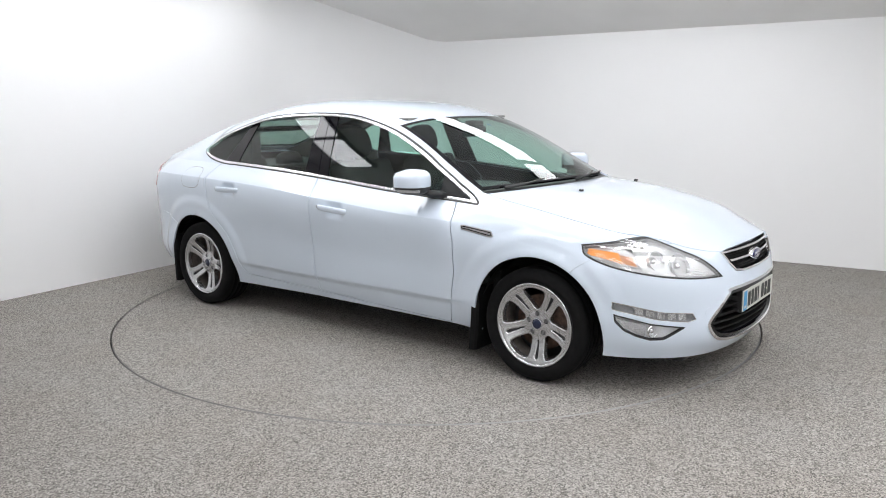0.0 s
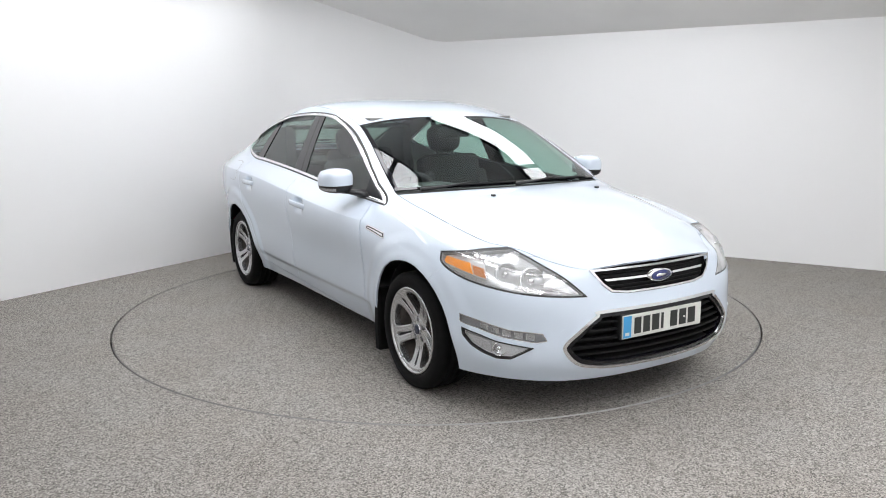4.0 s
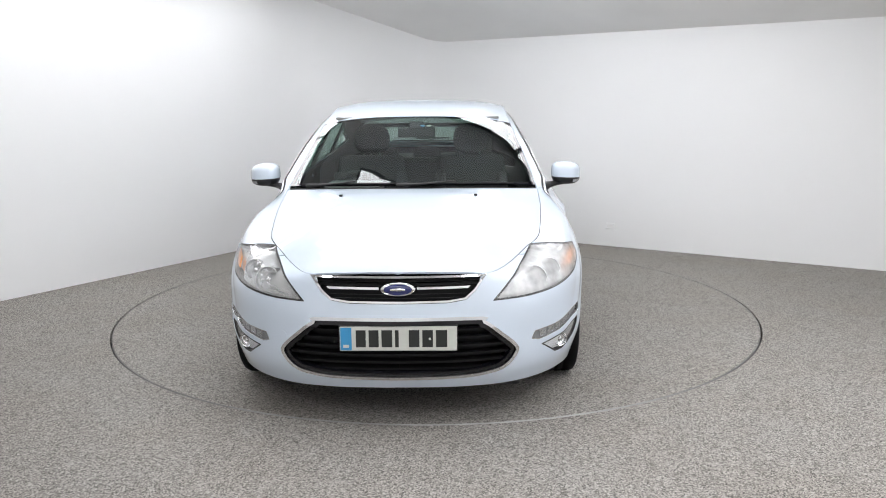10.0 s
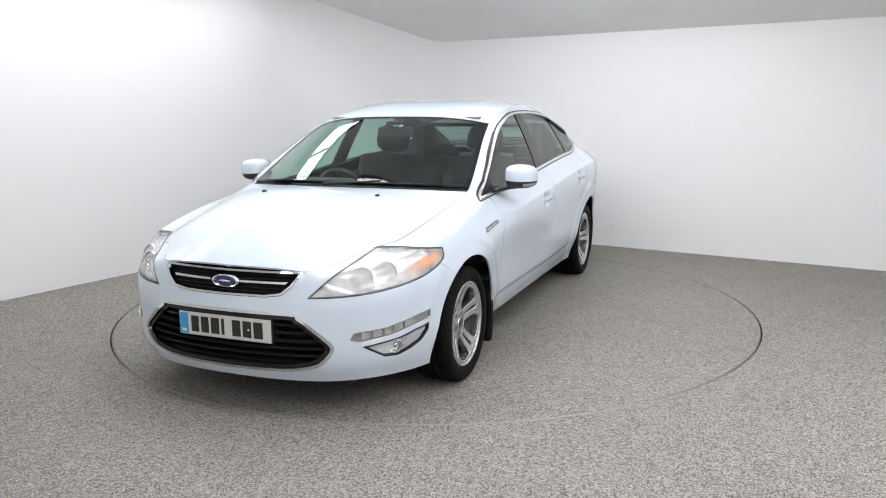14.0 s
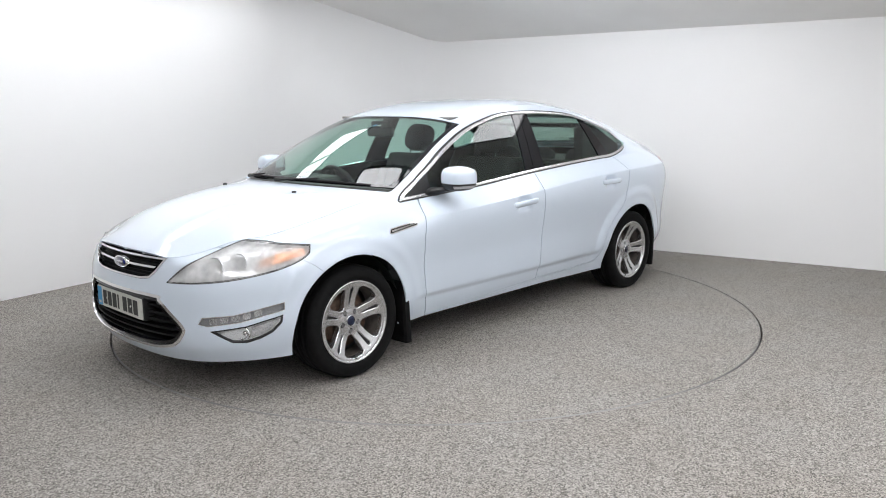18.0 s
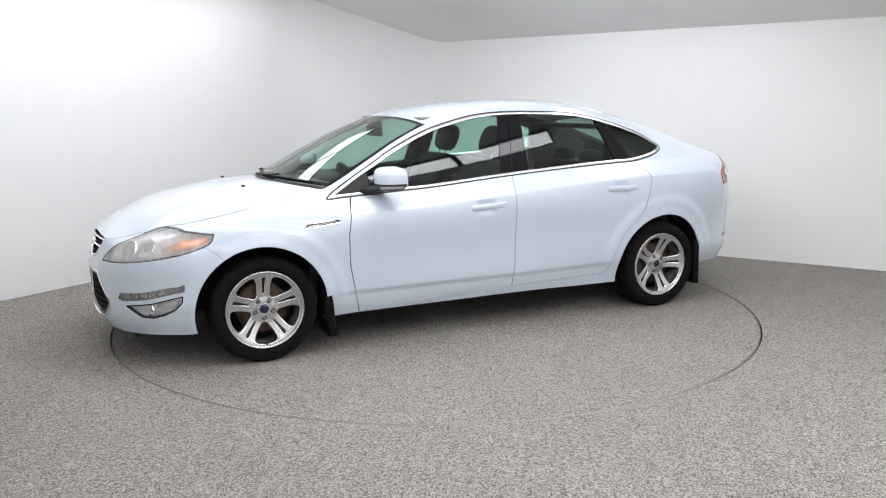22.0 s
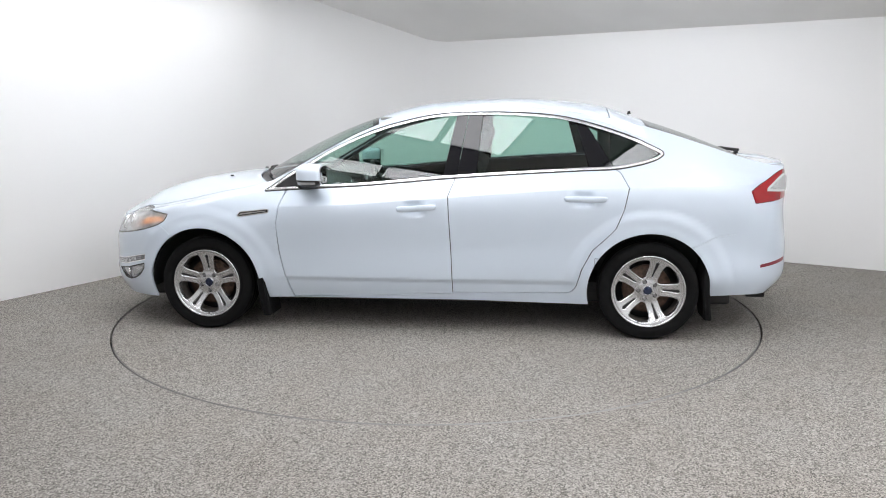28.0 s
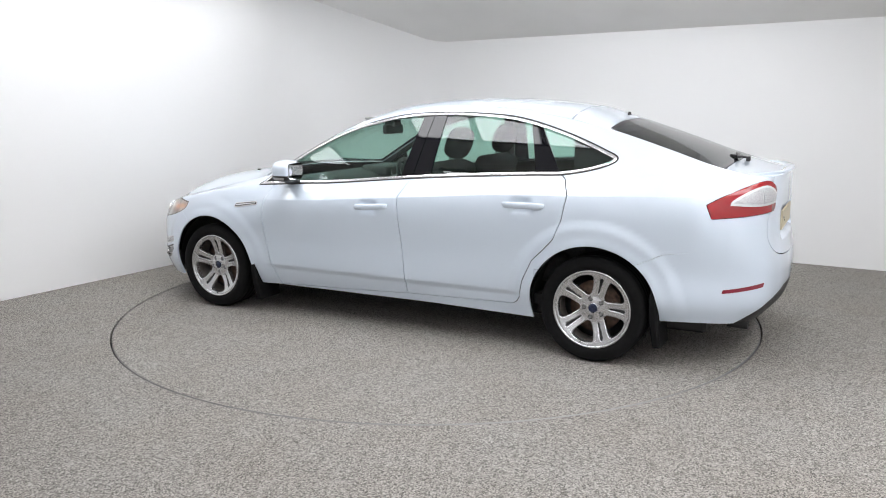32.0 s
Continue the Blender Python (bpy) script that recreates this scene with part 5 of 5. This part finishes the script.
def fittings():
    # round-cornered fuel flap on the rear wing
    flap = outline(rounded(((-1.545, 1.008), (-1.455, 1.022), (-1.375, 1.008), (-1.352, .95), (-1.375, .893), (-1.455, .88), (-1.545, .893), (-1.568, .95)), n=5))
    a0, a1 = a_of(-1.30), a_of(-1.62)
    shell("fuel_flap", side, *patch(a0, a1, .85, 1.05, [lambda p, uv: flap(xz(p))], 90), PAINT, car, -1, .004, .0015, "white fuel filler flap")
    shell("flap_gap", side, *patch(a0, a1, .84, 1.06, [lambda p, uv: flap(xz(p)) - .003, lambda p, uv: -flap(xz(p))], 120), TRIM, car, -1, .004, .0006, "thin gap round the fuel flap")
    # mud flaps behind the wheels
    for m in (1, -1):
        for x, lean, z0, z1, deep in ((1.052, -.03, .10, .46, .055), (-1.775, -.02, .13, .50, .045)):
            verts, faces = [], []
            for t in np.linspace(0, 1, 9):
                z = z0 + (z1 - z0) * t
                xx = x + lean * (1 - t) + .012 * math.sin(3 * t)
                d = deep * (1 if t < .85 else .7)
                o = .885 + .018 * math.sin(2.6 * t)
                verts += [(xx + d / 2, .68 * m, z), (xx + d / 2, (o - .012) * m, z), (xx + d / 2 - .01, o * m, z), (xx - d / 2 + .01, o * m, z), (xx - d / 2, (o - .014) * m, z), (xx - d / 2, .68 * m, z)]
            for i in range(8):
                faces += [(i * 6 + j, i * 6 + (j + 1) % 6, i * 6 + 6 + (j + 1) % 6, i * 6 + 6 + j) for j in range(6)]
            faces += [tuple(range(6)), tuple(range(48, 54))]
            link("mud_flap", verts, faces, RUBBER, car, "black rubber mud flap", smooth=False)
        # washer jets
        uvx = np.array([np.interp(1.41, [r[1] for r in MIDX][::-1], [np.interp(r[0], range(21), SPAN) for r in MIDX][::-1])])
        z = float(top(uvx, np.array([.5]))[0, 2])
        part("washer_jet", box(1.405, 1.428, .366 * m - .009, .366 * m + .009, z - .004, z + .007, .003), BLACK, car, "small black washer jet")
    # windscreen wipers along the foot of the glass
    for y0, y1 in ((-.62, -.02), (-.08, .60)):
        rows = []
        for k in range(13):
            yy = y0 + (y1 - y0) * k / 12
            a = np.full(1, 1.935)
            b = np.array([1 - abs(yy) / .735])
            p = top(a, b)[0]
            rows.append(((p[0], yy, p[2] + .005), (.008, 0, .003), (0, 0, .005)))
        w = swept("wiper_blade", rows, BLACK, car, "black wiper blade at the foot of the windscreen", 8)
        p = top(np.array([1.90]), np.array([1 - abs(y0) / .74]))[0]
        q = top(np.array([1.94]), np.array([1 - abs((y0 + y1) / 2) / .735]))[0]
        swept("wiper_arm", [((p[0], y0, p[2] + .012), (.012, 0, 0), (0, 0, .012)), (((p[0] + q[0]) / 2 + .02, y0 * .75 + y1 * .25, (p[2] + q[2]) / 2 + .014), (.009, 0, 0), (0, 0, .006)), ((q[0], (y0 + y1) / 2, q[2] + .016), (.007, 0, 0), (0, 0, .005))], BLACK, w, "", 8)
    # windscreen stickers
    for yy, material in ((-.085, PLATE), (-.045, BLUE)):
        p = top(np.array([2.50]), np.array([1 - abs(yy) / .64]))[0]
        n = normals_of(top, np.array([[2.50, 1 - abs(yy) / .64]]), True)[0]
        v, f = spin([(.001, .001), (.016, .001), (.016, 0), (.001, 0)], 20)
        q = Matrix.Translation(Vector(p) - Vector(n) * .012) @ Vector(n).to_track_quat("Y", "Z").to_matrix().to_4x4()
        link("windscreen_sticker", [q @ Vector(w) for w in v], f, material, car, "small round sticker inside the windscreen")


def pad(name, c, half, parent, m, material=None, label=""):
    """A plump rounded pad of the given half sizes about c."""
    verts, faces, nu, nv = [], [], 28, 16
    soft = lambda v, e: math.copysign(abs(v) ** e, v)
    for i in range(nv + 1):
        ph = -math.pi / 2 + math.pi * i / nv
        for j in range(nu):
            th = 2 * math.pi * j / nu
            verts.append(m @ (Vector(c) + Vector((half[0] * soft(math.cos(ph), .6) * soft(math.cos(th), .7), half[1] * soft(math.cos(ph), .6) * soft(math.sin(th), .7), half[2] * soft(math.sin(ph), .75)))))
    for i in range(nv):
        faces += [(i * nu + j, i * nu + (j + 1) % nu, i * nu + nu + (j + 1) % nu, i * nu + nu + j) for j in range(nu)]
    return link(name, verts, faces, material or FABRIC, parent, label)


def cushion(name, x0, x1, y0, y1, z0, z1, parent, material=None, m=None, r=.05, label=""):
    bm = box(x0, x1, y0, y1, z0, z1, m=m)
    bmesh.ops.bevel(bm, geom=list(bm.edges), offset=r, segments=4, affect="EDGES", profile=0.6)
    return part(name, bm, material or FABRIC, parent, label, True)


def interior():
    inside = new("interior")
    inside.parent = car
    tagged(inside, "dark cabin with fabric seats and a black dashboard")
    part("cabin_floor", box(-1.6, 1.05, -.76, .76, .27, .33), INNER, inside)
    part("bulkhead", box(1.05, 1.12, -.74, .74, .27, .93), INNER, inside)
    part("parcel_shelf", box(-2.05, -1.33, -.62, .62, .97, 1.0, .01), DASH, inside, "dark parcel shelf")
    for yy in (-.63, .63):
        part("boot_trim", box(-2.1, -1.3, yy - .02, yy + .02, .4, .99, .01), INNER, inside, "dark boot side trim")
    part("boot_trim", box(-2.14, -2.1, -.65, .65, .5, .99, .01), INNER, inside, "dark boot rear trim")
    # dashboard: a rounded body across the cabin, with an instrument hood
    rows = []
    for k in range(15):
        yy = -.74 + 1.48 * k / 14
        e = .92 - .12 * abs(yy / .74) ** 4
        rows.append(((.86 - .05 * (yy / .74) ** 2, yy, .85), (.24 * e, 0, .02), (-.02, 0, .115 * e)))
    swept("dashboard", rows, DASH, inside, "black moulded dashboard", 20)
    cushion("instrument_hood", .60, .86, -.56, -.20, .90, .985, inside, DASH, r=.04)
    for yy in (-.45, -.31):
        bowl("dial", Vector((.60, yy, .93)), Vector((-1, 0, .25)), .045, .02, SILVER, inside, "round instrument dial")
    cushion("centre_console", .1, .72, -.12, .12, .33, .62, inside, DASH, r=.03)
    for yy in (-.05, .05):
        bowl("air_vent", Vector((.655, yy * 2.2, .87)), Vector((-1, 0, .2)), .034, .02, SILVER, inside, "round air vent")
    # steering wheel
    ring, faces, n, k2 = [], [], 40, 10
    mm = Matrix.Translation((.47, -.375, .865)) @ Matrix.Rotation(radians(-64), 4, "Y")
    for i in range(n):
        a = 2 * math.pi * i / n
        for j in range(k2):
            b = 2 * math.pi * j / k2
            r = .182 + .016 * math.cos(b)
            ring.append(mm @ Vector((r * math.cos(a), r * math.sin(a), .016 * math.sin(b))))
    for i in range(n):
        for j in range(k2):
            faces.append((i * k2 + j, i * k2 + (j + 1) % k2, ((i + 1) % n) * k2 + (j + 1) % k2, ((i + 1) % n) * k2 + j))
    wheel = link("steering_wheel", ring, faces, BLACK, inside, "black steering wheel")
    part("wheel_boss", box(-.07, .07, -.08, .08, -.035, .012, .02, m=mm), BLACK, wheel)
    for a in (0, 180, 270):
        part("wheel_spoke", box(.05, .175, -.02, .02, -.012, .0, .004, m=mm @ Matrix.Rotation(radians(a + 90), 4, "Z")), BLACK, wheel)
    # seats
    for yy in (-.375, .375):
        seat = new("front_seat")
        seat.parent = inside
        seat.matrix_basis = Matrix.Translation((.30, yy, .05))
        cushion("seat_cushion", -.36, .16, -.25, .25, .36, .56, seat, r=.06)
        lean = Matrix.Translation((-.34, 0, .48)) @ Matrix.Rotation(radians(-20), 4, "Y")
        cushion("seat_back", -.13, .03, -.25, .25, .0, .60, seat, m=lean, r=.06)
        cushion("side_bolster", -.10, .06, -.27, -.19, .06, .46, seat, m=lean, r=.035)
        cushion("side_bolster", -.10, .06, .19, .27, .06, .46, seat, m=lean, r=.035)
        head = pad("headrest", (-.045, 0, .735), (.062, .135, .105), seat, lean)
        for h in (-.06, .06):
            part("headrest_post", box(-.045, -.033, h - .006, h + .006, .57, .68, .003, m=lean), CHROME, head, "chrome post")
    cushion("rear_cushion", -1.22, -.72, -.66, .66, .38, .58, inside, r=.06, label="dark fabric rear seat cushion")
    lean = Matrix.Translation((-1.18, 0, .5)) @ Matrix.Rotation(radians(-24), 4, "Y")
    cushion("rear_backrest", -.10, .05, -.64, .64, .0, .52, inside, m=lean, r=.05, label="dark fabric rear backrest")
    for yy in (-.38, 0, .38):
        pad("headrest", (-.03, yy, .57), (.055, .125, .085), inside, lean)
    # trims round the rear window
    part("rear_header", box(-1.36, -1.12, -.52, .52, 1.272, 1.302, .01), CABIN, inside, "dark grey lining over the rear window")
    for yy in (-.53, .53):
        prof = ((-1.20, .98), (-1.20, 1.29), (-1.34, 1.285), (-1.52, 1.215), (-1.72, 1.12), (-1.72, .98))
        n = len(prof)
        verts = [(x, yy + d, z) for d in (-.04, .04) for x, z in prof]
        faces = [tuple(range(n))[::-1], tuple(range(n, 2 * n))] + [(i, (i + 1) % n, n + (i + 1) % n, n + i) for i in range(n)]
        link("pillar_trim", verts, faces, CABIN, inside, "dark grey rear pillar trim", smooth=False)
    # inside mirror and its sensor box, sun visors
    cushion("inside_mirror", .395, .43, -.125, .125, 1.245, 1.312, inside, BLACK, r=.015, label="black interior mirror")
    cushion("sensor_box", .37, .46, -.05, .05, 1.30, 1.352, inside, BLACK, r=.015)
    for yy in (-.36, .36):
        cushion("sun_visor", .14, .30, yy - .19, yy + .19, 1.362, 1.378, inside, TRIM, r=.006, label="folded grey sun visor")


headlamps()
daylamps()
grilles()
tail()
handles()
mirrors()
fittings()
interior()

# small socket on the wall behind the car
socket = tagged(new("wall_socket"), "small white socket plate low on the wall", "socket")
socket.matrix_basis = Matrix.Translation((*plan(0.0, 2.114), 0.212)) @ Matrix.Rotation(math.atan2(ALONG_R.y, ALONG_R.x), 4, "Z")
part("plate", box(-.05, .05, -.012, 0.0, -.03, .03, .003), WALL, socket)
part("insert", box(-.03, .03, -.014, -.0125, -.012, .012), CEIL, socket)


def motions():
    rows = [float(t) for t in range(33)]
    turn = lambda t: -86.166 - 5.3219 * (t - 9.0)
    walk(car, [(t, pose(0, 0, 0, 0, 0, turn(t)) @ pose(0.0079, -0.1131, 0.0)) for t in rows])
    walk(table, [(t, pose(0, 0, 0, 0, 0, turn(t))) for t in rows])


motions()
